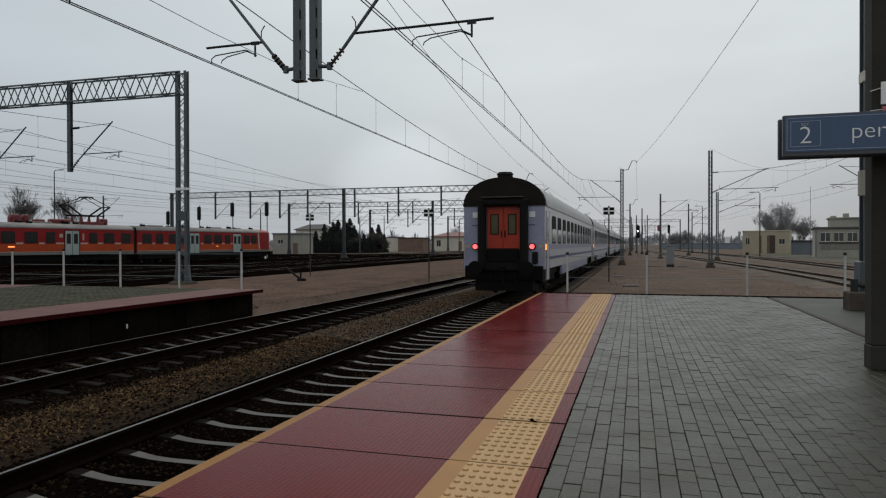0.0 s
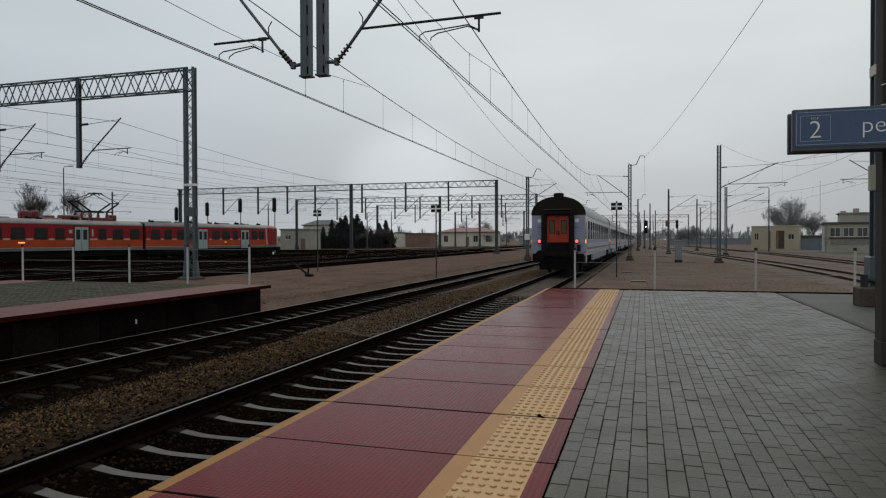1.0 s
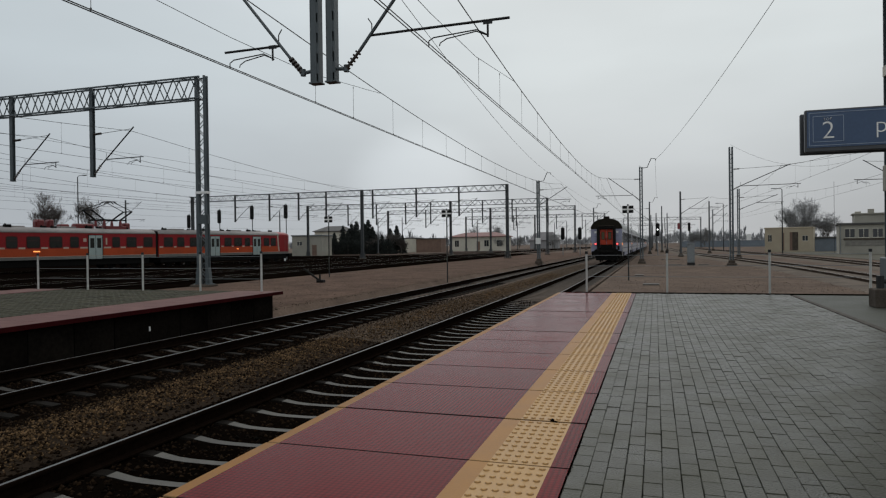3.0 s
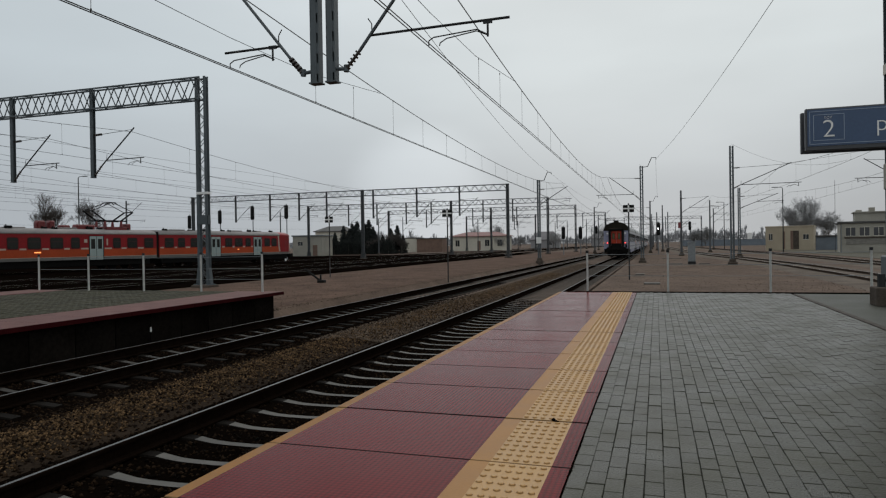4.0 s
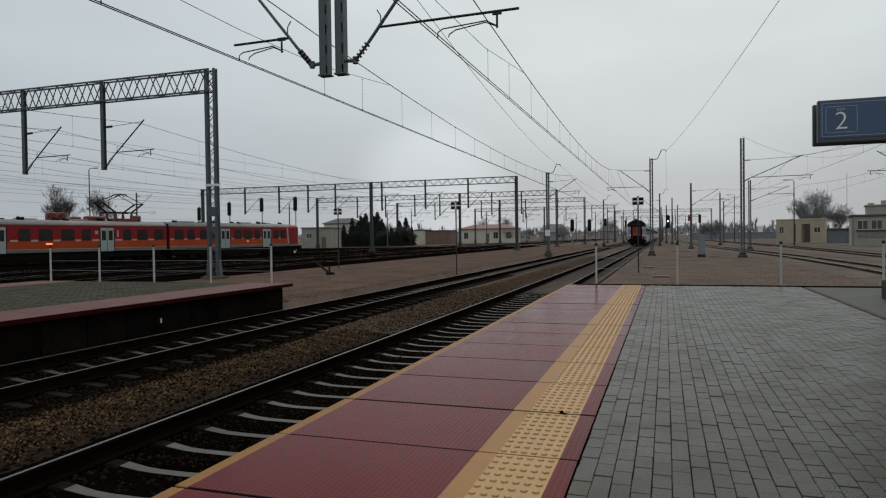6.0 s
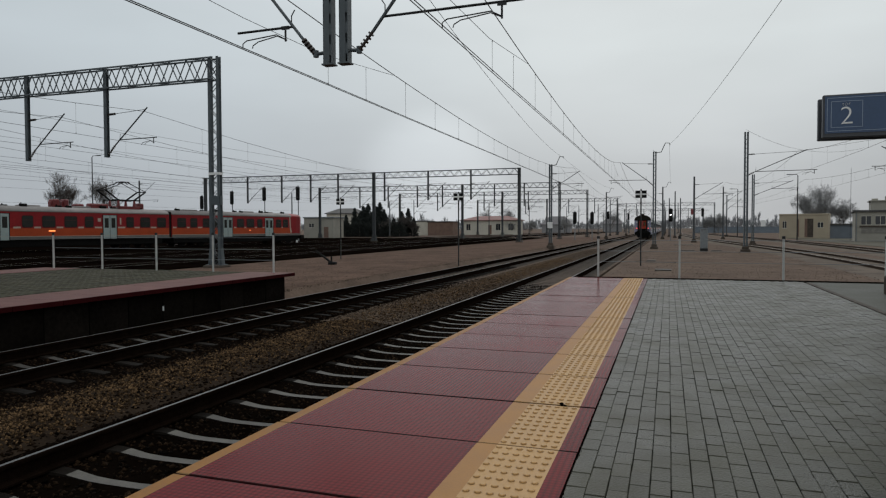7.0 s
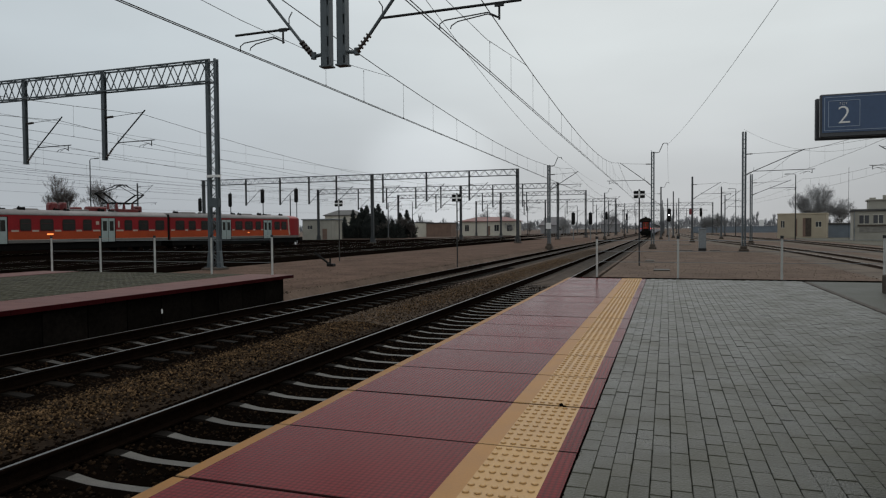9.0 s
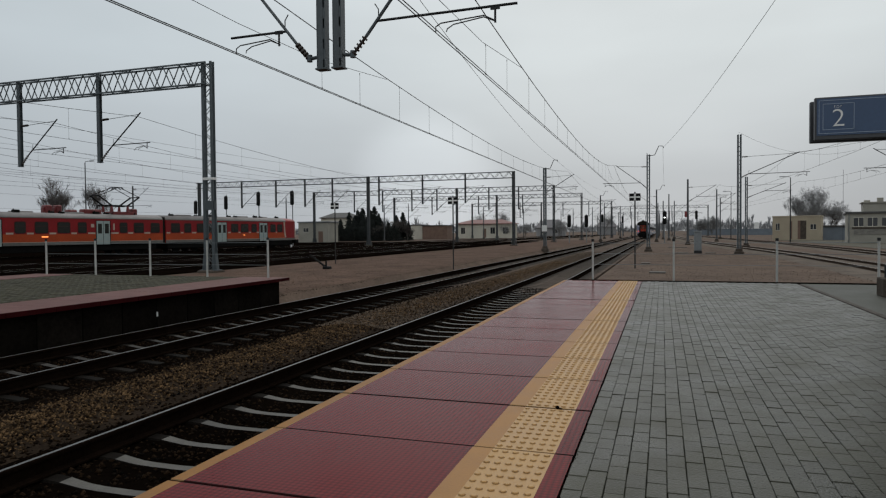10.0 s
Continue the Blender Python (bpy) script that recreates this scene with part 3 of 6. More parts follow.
def sleeper_mesh(name, m, lift):
    # concrete sleeper: raised rail seats, lower waist, sloping ends
    b = Build()
    half = [(0.15, -0.022, 0.115), (0.30, -0.016, 0.12), (0.42, -0.002, 0.13), (0.52, 0.012, 0.14), (0.62, 0.02, 0.148), (0.95, 0.02, 0.15), (1.22, 0.002, 0.15), (1.25, 0.0, 0.13)]
    st = [(-x, z, w) for x, z, w in half[::-1]] + half
    vs, fs = [], []
    for x, z, w in st:
        vs += [(x, -w, -0.14), (x, -w * 0.45, z + lift), (x, w * 0.45, z + lift), (x, w, -0.14)]
    for i in range(len(st) - 1):
        o = i * 4
        fs += [(o, o + 1, o + 5, o + 4), (o + 1, o + 2, o + 6, o + 5), (o + 2, o + 3, o + 7, o + 6)]
    fs += [(0, 3, 2, 1), (len(vs) - 4, len(vs) - 3, len(vs) - 2, len(vs) - 1)]
    b.add(vs, fs)
    # pale waist top; rail seats, sides, ends painted dark for rail shade and oil
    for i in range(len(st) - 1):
        pale_top = max(abs(st[i][0]), abs(st[i + 1][0])) < 0.56
        b.k[3 * i:3 * i + 3] = [1, 0 if pale_top else 1, 1]
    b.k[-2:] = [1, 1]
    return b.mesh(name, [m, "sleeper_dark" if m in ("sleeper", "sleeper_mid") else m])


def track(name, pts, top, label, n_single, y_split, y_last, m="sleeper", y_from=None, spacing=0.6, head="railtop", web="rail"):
    """Two rails and their sleepers along a line of (x, y)."""
    t = thing(name, label, "track", kind="structure")
    fine = []
    for (xa, ya), (xb, yb) in zip(pts, pts[1:]):
        k = max(1, int((yb - ya) / 20)) if xa != xb else 1
        fine += [(xa + (xb - xa) * i / k, ya + (yb - ya) * i / k) for i in range(k)]
    fine.append(pts[-1])
    ys, xs = [p[1] for p in fine], [p[0] for p in fine]
    for s in (-0.7525, 0.7525):
        b = Build()
        path = [(x + s, y, top) for x, y in fine]
        b.sweep(RAILPROF, path)
        nk = len(RAILPROF)
        for i in range(len(path) - 1):
            b.k[i * nk] = 1
        part("rail", b, [web, head], t)
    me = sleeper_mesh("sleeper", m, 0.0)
    rest = Build()
    y, i = (ys[0] if y_from is None else y_from), 0
    sv, sf = [v.co[:] for v in me.vertices], [tuple(p.vertices) for p in me.polygons]
    while y < y_last:
        x = float(np.interp(y, ys, xs))
        if i < n_single and y < y_split:
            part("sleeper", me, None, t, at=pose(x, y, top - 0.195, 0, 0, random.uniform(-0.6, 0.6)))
        else:
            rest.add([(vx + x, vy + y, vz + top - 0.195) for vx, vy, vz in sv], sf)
        y += spacing
        i += 1
    if rest.v:
        tagged(part("far_sleepers", rest, "sleeper_dusty" if m in ("sleeper", "sleeper_mid") else m, t), kind="stuff")
    return t


def platform_slab_mesh():
    """A 2 m by 1 m slab from the track edge inwards: painted edge, studded red field, plain and tactile warning strips."""
    b = Build()
    L, z1, z0, c = 0.492, 0.0, -0.16, 0.005
    cuts = [(0, 0.082, 1), (0.082, 1.395, 0), (1.395, 1.52, 2), (1.52, 1.888, 3), (1.888, 1.995, 0)]
    for x0, x1, k in cuts:
        b.add([(x0, -L + c, z1), (x1, -L + c, z1), (x1, L - c, z1), (x0, L - c, z1)], [(0, 1, 2, 3)], k)
        for e in (-1, 1):                         # worn, dirty arris along each joint
            ya, yb = e * (L - c), e * L
            b.add([(x0, ya, z1), (x1, ya, z1), (x1, yb, z1 - c), (x0, yb, z1 - c)], [(0, 1, 2, 3)], 4 if k else 5)
    for e in (-1, 1):
        y = e * L
        b.add([(0, y, z0), (1.995, y, z0), (1.995, y, z1 - c), (0, y, z1 - c)], [(0, 1, 2, 3)], 5)
    b.add([(1.995, -L, z0), (1.995, L, z0), (1.995, L - c, z1), (1.995, -L + c, z1)], [(0, 1, 2, 3)], 5)
    b.add([(0, -L, z0), (0, L, z0), (0, L - c, z1), (0, -L + c, z1)], [(0, 1, 2, 3)], 1)
    n = 8
    turn = [(math.cos(2 * math.pi * a / n), math.sin(2 * math.pi * a / n)) for a in range(n)]
    for i in range(6):
        for j in range(10):
            cx, cy = 1.543 + i * 0.0617, -0.443 + j * 0.0985
            ring = [(cx + r * ca, cy + r * sa, z) for r, z in ((0.0208, 0.0008), (0.0165, 0.0012)) for ca, sa in turn]
            b.add(ring, [(a, (a + 1) % n, n + (a + 1) % n, n + a) for a in range(n)], 4)       # stud shadow painted as a darker ring round each stud
            vs = [(cx + r * ca, cy + r * sa, z) for r, z in ((0.0176, 0.0), (0.0170, 0.0055), (0.0130, 0.0085)) for ca, sa in turn]
            b.add(vs, [(k * n + a, k * n + (a + 1) % n, (k + 1) * n + (a + 1) % n, (k + 1) * n + a) for k in (0, 1) for a in range(n)] + [tuple(range(2 * n, 3 * n))], 3)
    return b.mesh("platform_slab", ["slab", "edge_yellow", "warnstrip", "tactile", "tactile_shade_dirt", "slabjoint"])


def platforms():
    p = thing("platform", "station platform with wet red edge slabs, cream tactile strip and grey brick paving", "platform", kind="structure")
    b = Build()
    b.box(-2.30, 4.9, -12, PLAT_END - 0.02, -0.80, -0.165)
    b.box(-0.475, 3.06, -12, PLAT_END - 0.02, -0.165, -0.028)
    part("platform_body", b, "joint", p)
    b = Build()
    b.box(3.16, 4.9, -12, PLAT_END - 0.02, -0.165, -0.012)
    part("side_strip", b, "asphalt", p, "worn asphalt strip")
    b = Build()
    y = -11.5
    while y < PLAT_END - 0.9:
        b.box(3.065, 3.155, y, y + 0.99, -0.165, 0.012, 0, 0.008)
        y += 1.0
    part("kerb", b, "sleeper_dusty", p)
    b = Build()
    b.box(-2.28, 4.9, PLAT_END - 0.016, PLAT_END + 0.05, -0.8, 0.02, 0, 0.01)
    part("end_kerb", b, "darkwall", p)
    me = platform_slab_mesh()
    for k in range(-6, 18):
        part("platform_slab", me, None, p, at=pose(-2.485, k - 0.13 + 0.5, random.uniform(-0.002, 0.002)))
    # bricks of 20 by 10 cm: long side along the platform, in running bond
    one = Build().box(-0.0491, 0.0491, -0.0966, 0.0966, -0.06, 0.0, 0, 0.0034).mesh("paving_brick", "brick")
    side = Build().box(-0.0515, 0.0515, -0.0970, 0.0970, -0.06, 0.0, 0, 0.0045).mesh("paving_brick", "brick")
    sv, sf = [v.co[:] for v in one.vertices], [tuple(q.vertices) for q in one.polygons]
    hv = [v.co[:] for v in side.vertices]
    rest, pale, n = Build(), Build(), 0
    w, l = 0.1008, 0.1966
    rng = random.Random(3)
    shift = [(l / 2 if i % 2 else 0) + rng.uniform(-0.012, 0.012) for i in range(35)]
    lean = [rng.uniform(-0.0016, 0.0016) for i in range(35)]
    for j in range(-19, 80):
        for i in range(35):
            x = -0.4292 + i * w + (0.001 if i == 0 else 0) + lean[i] * math.sin(0.7 * j + i) + rng.uniform(-0.0008, 0.0008)
            y = 2.083 + j * l + shift[i] + rng.uniform(-0.0032, 0.0032)
            if y > PLAT_END - 0.12 or x > 3.03 or y < -1.82:
                continue
            z = rng.uniform(-0.0026, 0.0022)
            if n < 300 and 2.1 < y < 4.4 and x < 2.2:
                part("paving_brick", side if i == 0 else one, None, p, at=pose(x, y, z, rng.uniform(-0.4, 0.4), rng.uniform(-0.6, 0.6), rng.uniform(-0.6, 0.6)))
                n += 1
            else:
                tx = rng.uniform(-0.016, 0.016)
                worn = ((x - 1.75) / 0.55) ** 2 + ((y - 7.85) / 0.35) ** 2 < rng.uniform(0.2, 1.3) and rng.random() < 0.6
                (pale if worn else rest).add([(vx + x, vy + y, vz + z + vx * tx) for vx, vy, vz in (hv if i == 0 else sv)], sf)
    b2 = Build().box(-0.475, 3.06, -12, -1.5, -0.1, -0.008)
    part("rear_paving", b2, "brick", p)
    tagged(part("worn_bricks", pale, "palebrick", p, "pale worn bricks"), kind="stuff")
    tagged(part("far_paving_bricks", rest, "brick", p), kind="stuff")
    # black dirt and moss crumbs along the joint between the slabs and the bricks
    dirt, rng = Build(), random.Random(41)
    for _ in range(420):
        y = rng.uniform(1.8, PLAT_END - 0.2)
        x, r = -0.484 + rng.gauss(0, 0.006), rng.uniform(0.006, 0.017)
        ring = [(x + r * math.cos(a) * rng.uniform(0.6, 1.2), y + 1.6 * r * math.sin(a) * rng.uniform(0.6, 1.2), -0.02) for a in (0, 1.26, 2.51, 3.77, 5.03)]
        dirt.add(ring + [(x, y, 0.002 + r * 0.18)], [(i, (i + 1) % 5, 5) for i in range(5)])
    tagged(part("joint_dirt", dirt, "oily", p, "black dirt crumbs"), kind="stuff")

    q = thing("platform_beyond", "second platform with red edge slabs and mossy brick paving above a near-black wall", "platform", kind="structure")
    E2, W2, end = -10.5, -20.0, 17.3
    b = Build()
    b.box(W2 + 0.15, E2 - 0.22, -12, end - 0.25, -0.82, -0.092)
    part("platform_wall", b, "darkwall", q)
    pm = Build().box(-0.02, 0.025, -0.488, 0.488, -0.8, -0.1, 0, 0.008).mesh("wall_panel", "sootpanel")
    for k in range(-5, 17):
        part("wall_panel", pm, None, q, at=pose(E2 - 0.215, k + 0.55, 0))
    b = Build()
    b.box(W2 + 1.24, E2 - 1.6, -12, end - 0.02, -0.09, -0.032)
    part("paving_bed", b, "joint", q)
    me = Build()
    # front edge takes a darker red: its shade is put into the colour
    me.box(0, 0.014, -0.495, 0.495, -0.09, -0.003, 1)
    me.box(0.014, 1.58, -0.495, 0.495, -0.09, 0.0, 0)
    me = me.mesh("edge_slab", ["paleslab", "darkslab"])
    for k in range(-5, 17):
        part("edge_slab", me, None, q, at=pose(E2, k + 0.8, 0, 0, 0, 180))
        part("edge_slab", me, None, q, at=pose(W2 - 0.35, k + 0.8, 0))
    bl = Build()
    rng = random.Random(8)
    y = 5.0
    big = Build().box(-0.085, 0.085, -0.088, 0.088, -0.05, 0, 0, 0.012).mesh("tmp_brick", "moss")
    sv, sf = [v.co[:] for v in big.vertices], [tuple(g.vertices) for g in big.polygons]
    while y < end - 0.1:
        x = W2 + 1.45
        while x < E2 - 1.68:
            z = rng.uniform(-0.006, 0.006)
            bl.add([(vx + x, vy + y, vz + z) for vx, vy, vz in sv], sf)
            x += 0.203
        y += 0.203
    tagged(part("paving_bricks", bl, "moss", q), kind="stuff")


ground()
ballast()
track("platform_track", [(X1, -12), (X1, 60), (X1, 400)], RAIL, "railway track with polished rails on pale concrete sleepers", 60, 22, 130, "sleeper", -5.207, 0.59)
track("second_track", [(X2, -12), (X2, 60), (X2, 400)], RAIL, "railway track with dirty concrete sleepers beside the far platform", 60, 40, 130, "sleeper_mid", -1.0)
for xs in ([(-25.3, -10), (-25.3, 110), (-22.5, 330)], [(-31.0, -10), (-31.0, 110), (-26, 330)], [(-38.5, 0), (-36.0, 60), (-34, 110), (-29, 330)],
           [(-55, 8), (-48.0, 55.7), (-45.1, 75.5), (-41.5, 105), (-36, 170), (-32, 330)], [(-52, 60), (-49, 90), (-45, 150), (-38, 330)]):
    track("yard_track", xs, YARD, "rusty yard track on dark ballast", 0, 0, 120, "yardsleeper", xs[0][1] + 20, 0.6, "dullrail")
track("side_track", RIGHT_1, YARD, "side track curving past the sandy ground", 0, 0, 150, "sleeper_dusty", None, 0.6, "dullrail", "rustweb")
track("side_track", RIGHT_2, YARD, "outer side track on brown ballast", 0, 0, 150, "sleeper_dusty", None, 0.6, "dullrail", "rustweb")
platforms()

# ---- fences, sign, columns ----
def fence(posts, y, z, height, rails, label, name="platform_fence"):
    t = thing(name, label, "fence")
    for x in posts:
        b = Build()
        b.box(x - 0.024, x + 0.024, y - 0.024, y + 0.024, z, z + height, 0, 0.006)
        pt = part("post", b, "postwhite", t)
        part("cap", Build().tube((x, y, z + height), (x, y, z + height + 0.07), 0.04, 8), "darksteel", pt)
    for h in rails:
        b = Build()
        b.chain([(posts[0], y, z + h), ((posts[0] + posts[-1]) / 2, y, z + h - 0.008), (posts[-1], y, z + h)], 0.006, 5)
        part("rail_wire", b, "galv", t)


fence([-1.75, 0.28, 2.67, 4.83], 18.02, -0.6, 1.62, (1.58, 1.3, 1.02), "pale steel post fence with thin wires across the platform end")
fence([-19.7, -17.6, -15.4, -13.25, -11.1], 17.1, -0.01, 1.13, (1.05, 0.7, 0.38), "weathered white post fence across the far platform end")


def platform_sign():
    s = thing("platform_sign", "dark blue platform sign with white lettering on the column", "sign", (1.445, 7.5, 2.185))
    W, H = 2.3, 0.425
    front = part("front_panel", Build().box(0, W, 0, 0.05, 0, H, 0, 0.008), "signgrey", s)
    part("blue_face", Build().box(0.018, W - 0.02, -0.006, 0.001, 0.045, H - 0.018), "blue", front)
    b = Build()
    y0, y1 = -0.009, -0.005
    for x0, x1, z0, z1 in ((0.035, W - 0.035, 0.062, 0.067), (0.035, W - 0.035, H - 0.038, H - 0.033), (0.035, 0.040, 0.062, H - 0.033), (W - 0.04, W - 0.035, 0.062, H - 0.033),
                           (0.07, 0.345, 0.098, 0.103), (0.07, 0.345, H - 0.073, H - 0.068), (0.07, 0.075, 0.098, H - 0.068), (0.34, 0.345, 0.098, H - 0.068)):
        b.box(x0, x1, y0, y1, z0, z1)
    part("white_outline", b, "signline", front)
    lettering("2", 0.25, "white", front, pose(0.145, -0.008, 0.13, 90, 0, 0), "numeral")
    lettering("tor", 0.06, "white", front, pose(0.165, -0.008, H - 0.115, 90, 0, 0), "small_lettering")
    lettering("peron", 0.228, "white", front, pose(0.61, -0.008, 0.165, 90, 0, 0), "word")
    part("rear_panel", Build().box(0, W, 0.22, 0.27, 0, H, 0, 0.008), "signgrey", s)
    for x in (0.86, 1.3):
        part("bracket", Build().box(x, x + 0.05, 0.05, 0.22, 0.12, 0.3), "signgrey", s)

    c = thing("shelter_column", "dark brown-grey painted steel column standing on the brick paving", "column", (2.33, 7.785, 0))
    part("shaft", Build().box(0, 0.22, 0, 0.22, 0.25, 5.2, 0, 0.012), "column", c)
    part("plinth", Build().box(-0.006, 0.226, -0.006, 0.226, 0.0, 0.25, 0, 0.01), "column", c)
    lab = part("notice", Build().box(0.075, 0.2, -0.02, -0.004, 2.72, 2.95, 0, 0.004), "white", c, "small white notice with a red strip")
    part("notice_strip", Build().box(0.085, 0.2, -0.022, -0.004, 2.60, 2.70, 0, 0.004), "labelred", lab)
    part("notice_bar", Build().box(0.12, 0.19, -0.024, -0.019, 2.79, 2.82), "black", lab)
    part("tie", Build().tube((-0.02, -0.01, 2.86), (0.08, -0.012, 2.89), 0.004).tube((-0.02, -0.01, 2.66), (0.09, -0.012, 2.67), 0.004), "white", c)

    m = thing("platform_mast", "blue-grey steel mast with a cabinet on concrete blocks", "mast", (4.52, 15.25, 0))
    b = Build()
    b.box(-0.14, 0.14, -0.15, -0.12, -0.02, 9.5).box(-0.14, 0.14, 0.12, 0.15, -0.02, 9.5).box(-0.01, 0.01, -0.13, 0.13, -0.02, 9.5)
    part("shaft", b, "steel", m)
    part("band", Build().box(-0.15, 0.15, -0.16, 0.16, 4.55, 4.75), "cream", m, "cream painted band")
    part("band", Build().box(-0.15, 0.15, -0.16, 0.16, 3.2, 3.3), "cream", m)
    part("cabinet", Build().box(-0.25, -0.1, -0.3, -0.14, 2.25, 2.75, 0, 0.01), "greyplaster", m)
    part("blank_plate", Build().box(-0.05, 0.12, -0.2, -0.155, 2.3, 2.9), "white", m)
    part("lower_case", Build().box(-0.22, 0.2, -0.22, 0.2, 0.02, 0.95, 0, 0.02), "steel", m)
    part("footing", Build().box(-0.5, -0.18, -0.55, -0.1, -0.02, 0.35, 0, 0.02).box(-0.1, 0.35, -0.5, 0.3, -0.02, 0.28, 0, 0.02), "oldfoot", m)
    part("coupling", Build().tube((-0.35, -0.3, 0.35), (-0.35, -0.3, 0.6), 0.07, 8).tube((-0.35, -0.3, 0.5), (0.1, -0.3, 0.42), 0.045, 8), "darksteel", m)


platform_sign()


# ---- masts, arms, portals, wires ----
def insulator(b, p, q, k=1):
    p, q = Vector(p), Vector(q)
    b.tube(p, q, 0.03, 6, k)
    for i in range(5):
        c = p.lerp(q, (i + 0.5) / 5)
        d = (q - p).normalized() * 0.02
        b.tube(c - d, c + d, 0.065, 8, k)


def cantilever(parent, x, y, z_low, s, reach=2.9, rise=2.2, wire_z=5.25, wire_x=None, r=0.03, steady=True):
    """An arm from a post at (x, y): a raking strut, a tie, a registration tube and a steady arm. s: +1 to the right, -1 to the left."""
    ex, ez = x + s * reach, z_low + rise
    b = Build()
    b.tube((x + s * 0.55, y, z_low + rise * 0.55 / reach), (ex + s * 0.12, y, ez + 0.09), r, 6)
    insulator(b, (x + s * 0.1, y, z_low), (x + s * 0.55, y, z_low + rise * 0.55 / reach))
    strut = part("strut", b, ["darksteel", "ceramic"], parent)
    b = Build()
    b.tube((x + s * 0.6, y, ez - 0.12), (ex, y, ez), 0.014, 5)
    insulator(b, (x + s * 0.1, y, ez - 0.14), (x + s * 0.6, y, ez - 0.12))
    part("tie", b, ["darksteel", "ceramic"], parent)
    if steady:
        wx = x + s * (reach - 0.3) if wire_x is None else wire_x
        zt = wire_z + 0.33
        f = (zt - z_low) / rise
        sx = x + s * reach * f
        b = Build()
        b.tube((sx - s * 0.05, y, zt), (wx + s * 1.0, y, zt + 0.03), 0.025, 6)
        b.tube((sx, y, zt), (sx + s * 0.04, y, zt + 0.32), 0.012, 5)
        tube = part("registration_tube", b, "darksteel", parent)
        b = Build()
        bx = wx + s * 0.8
        b.tube((bx, y, zt), (bx, y, zt - 0.27), 0.022, 6)
        b.chain([(bx, y, zt - 0.24), (bx - s * 0.25, y, zt - 0.12), (wx + s * 0.12, y, zt - 0.2), (wx, y, zt - 0.3), (wx, y, wire_z)], 0.013, 5)
        b.chain([(bx, y + 0.05, zt - 0.24), (bx - s * 0.25, y + 0.05, zt - 0.12), (wx - s * 0.08 + s * 0.3, y + 0.05, zt - 0.24), (wx - s * 0.0 + s * 0.2, y + 0.05, wire_z)], 0.011, 5)
        part("steady_arm", b, "darksteel", tube)


def drop_post(parent, x, y, z0, z1, w=0.24, m="steel"):
    b = Build()
    b.box(x - w / 2, x + w / 2, y - 0.1, y - 0.085, z0, z1)
    b.box(x - w / 2, x + w / 2, y + 0.085, y + 0.1, z0, z1)
    b.box(x - 0.008, x + 0.008, y - 0.09, y + 0.09, z0, z1)
    b.box(x - w / 2 - 0.02, x + w / 2 + 0.02, y - 0.12, y + 0.12, z0, z0 + 0.02)
    return part("drop_post", b, m, parent)


def truss(b, x0, x1, y, z0, z1, depth=0.6, step=0.95, r=0.035, k=0):
    for dy in (-depth / 2, depth / 2):
        for z in (z0, z1):
            b.box(x0, x1, y + dy - r, y + dy + r, z - r, z + r, k)
        n = max(2, int((x1 - x0) / step))
        for i in range(n):
            xa, xb = x0 + (x1 - x0) * i / n, x0 + (x1 - x0) * (i + 1) / n
            xm = (xa + xb) / 2
            b.tube((xa, y + dy, z0), (xm, y + dy, z1), r * 0.78, 4, k)
            b.tube((xm, y + dy, z1), (xb, y + dy, z0), r * 0.78, 4, k)
    n = max(2, int((x1 - x0) / (step * 2)))
    for z in (z0, z1):
        for i in range(n):
            xa, xb = x0 + (x1 - x0) * i / n, x0 + (x1 - x0) * (i + 1) / n
            b.tube((xa, y - depth / 2, z), (xb, y + depth / 2, z), r * 0.5, 4, k)


def lattice_leg(b, x, y, z0, z1, w=0.62, depth=0.2, step=0.8, flange=0.13):
    for sx in (-1, 1):
        for sy in (-1, 1):
            b.box(x + sx * w / 2 - (flange if sx > 0 else 0), x + sx * w / 2 + (0 if sx > 0 else flange), y + sy * depth / 2 - 0.02, y + sy * depth / 2 + 0.02, z0, z1)
    n = int((z1 - z0) / step)
    for i in range(n):
        za, zb = z0 + (z1 - z0) * i / n, z0 + (z1 - z0) * (i + 1) / n
        for sy in (-1, 1):
            yy = y + sy * depth / 2
            b.tube((x - w / 2 + 0.08, yy, za), (x + w / 2 - 0.08, yy, (za + zb) / 2), 0.022, 4)
            b.tube((x + w / 2 - 0.08, yy, (za + zb) / 2), (x - w / 2 + 0.08, yy, zb), 0.022, 4)
    for z in (z0 + 3.1,):
        if z < z1 - 1:
            b.box(x - w / 2, x + w / 2, y - depth / 2 - 0.025, y + depth / 2 + 0.025, z, z + 0.45)


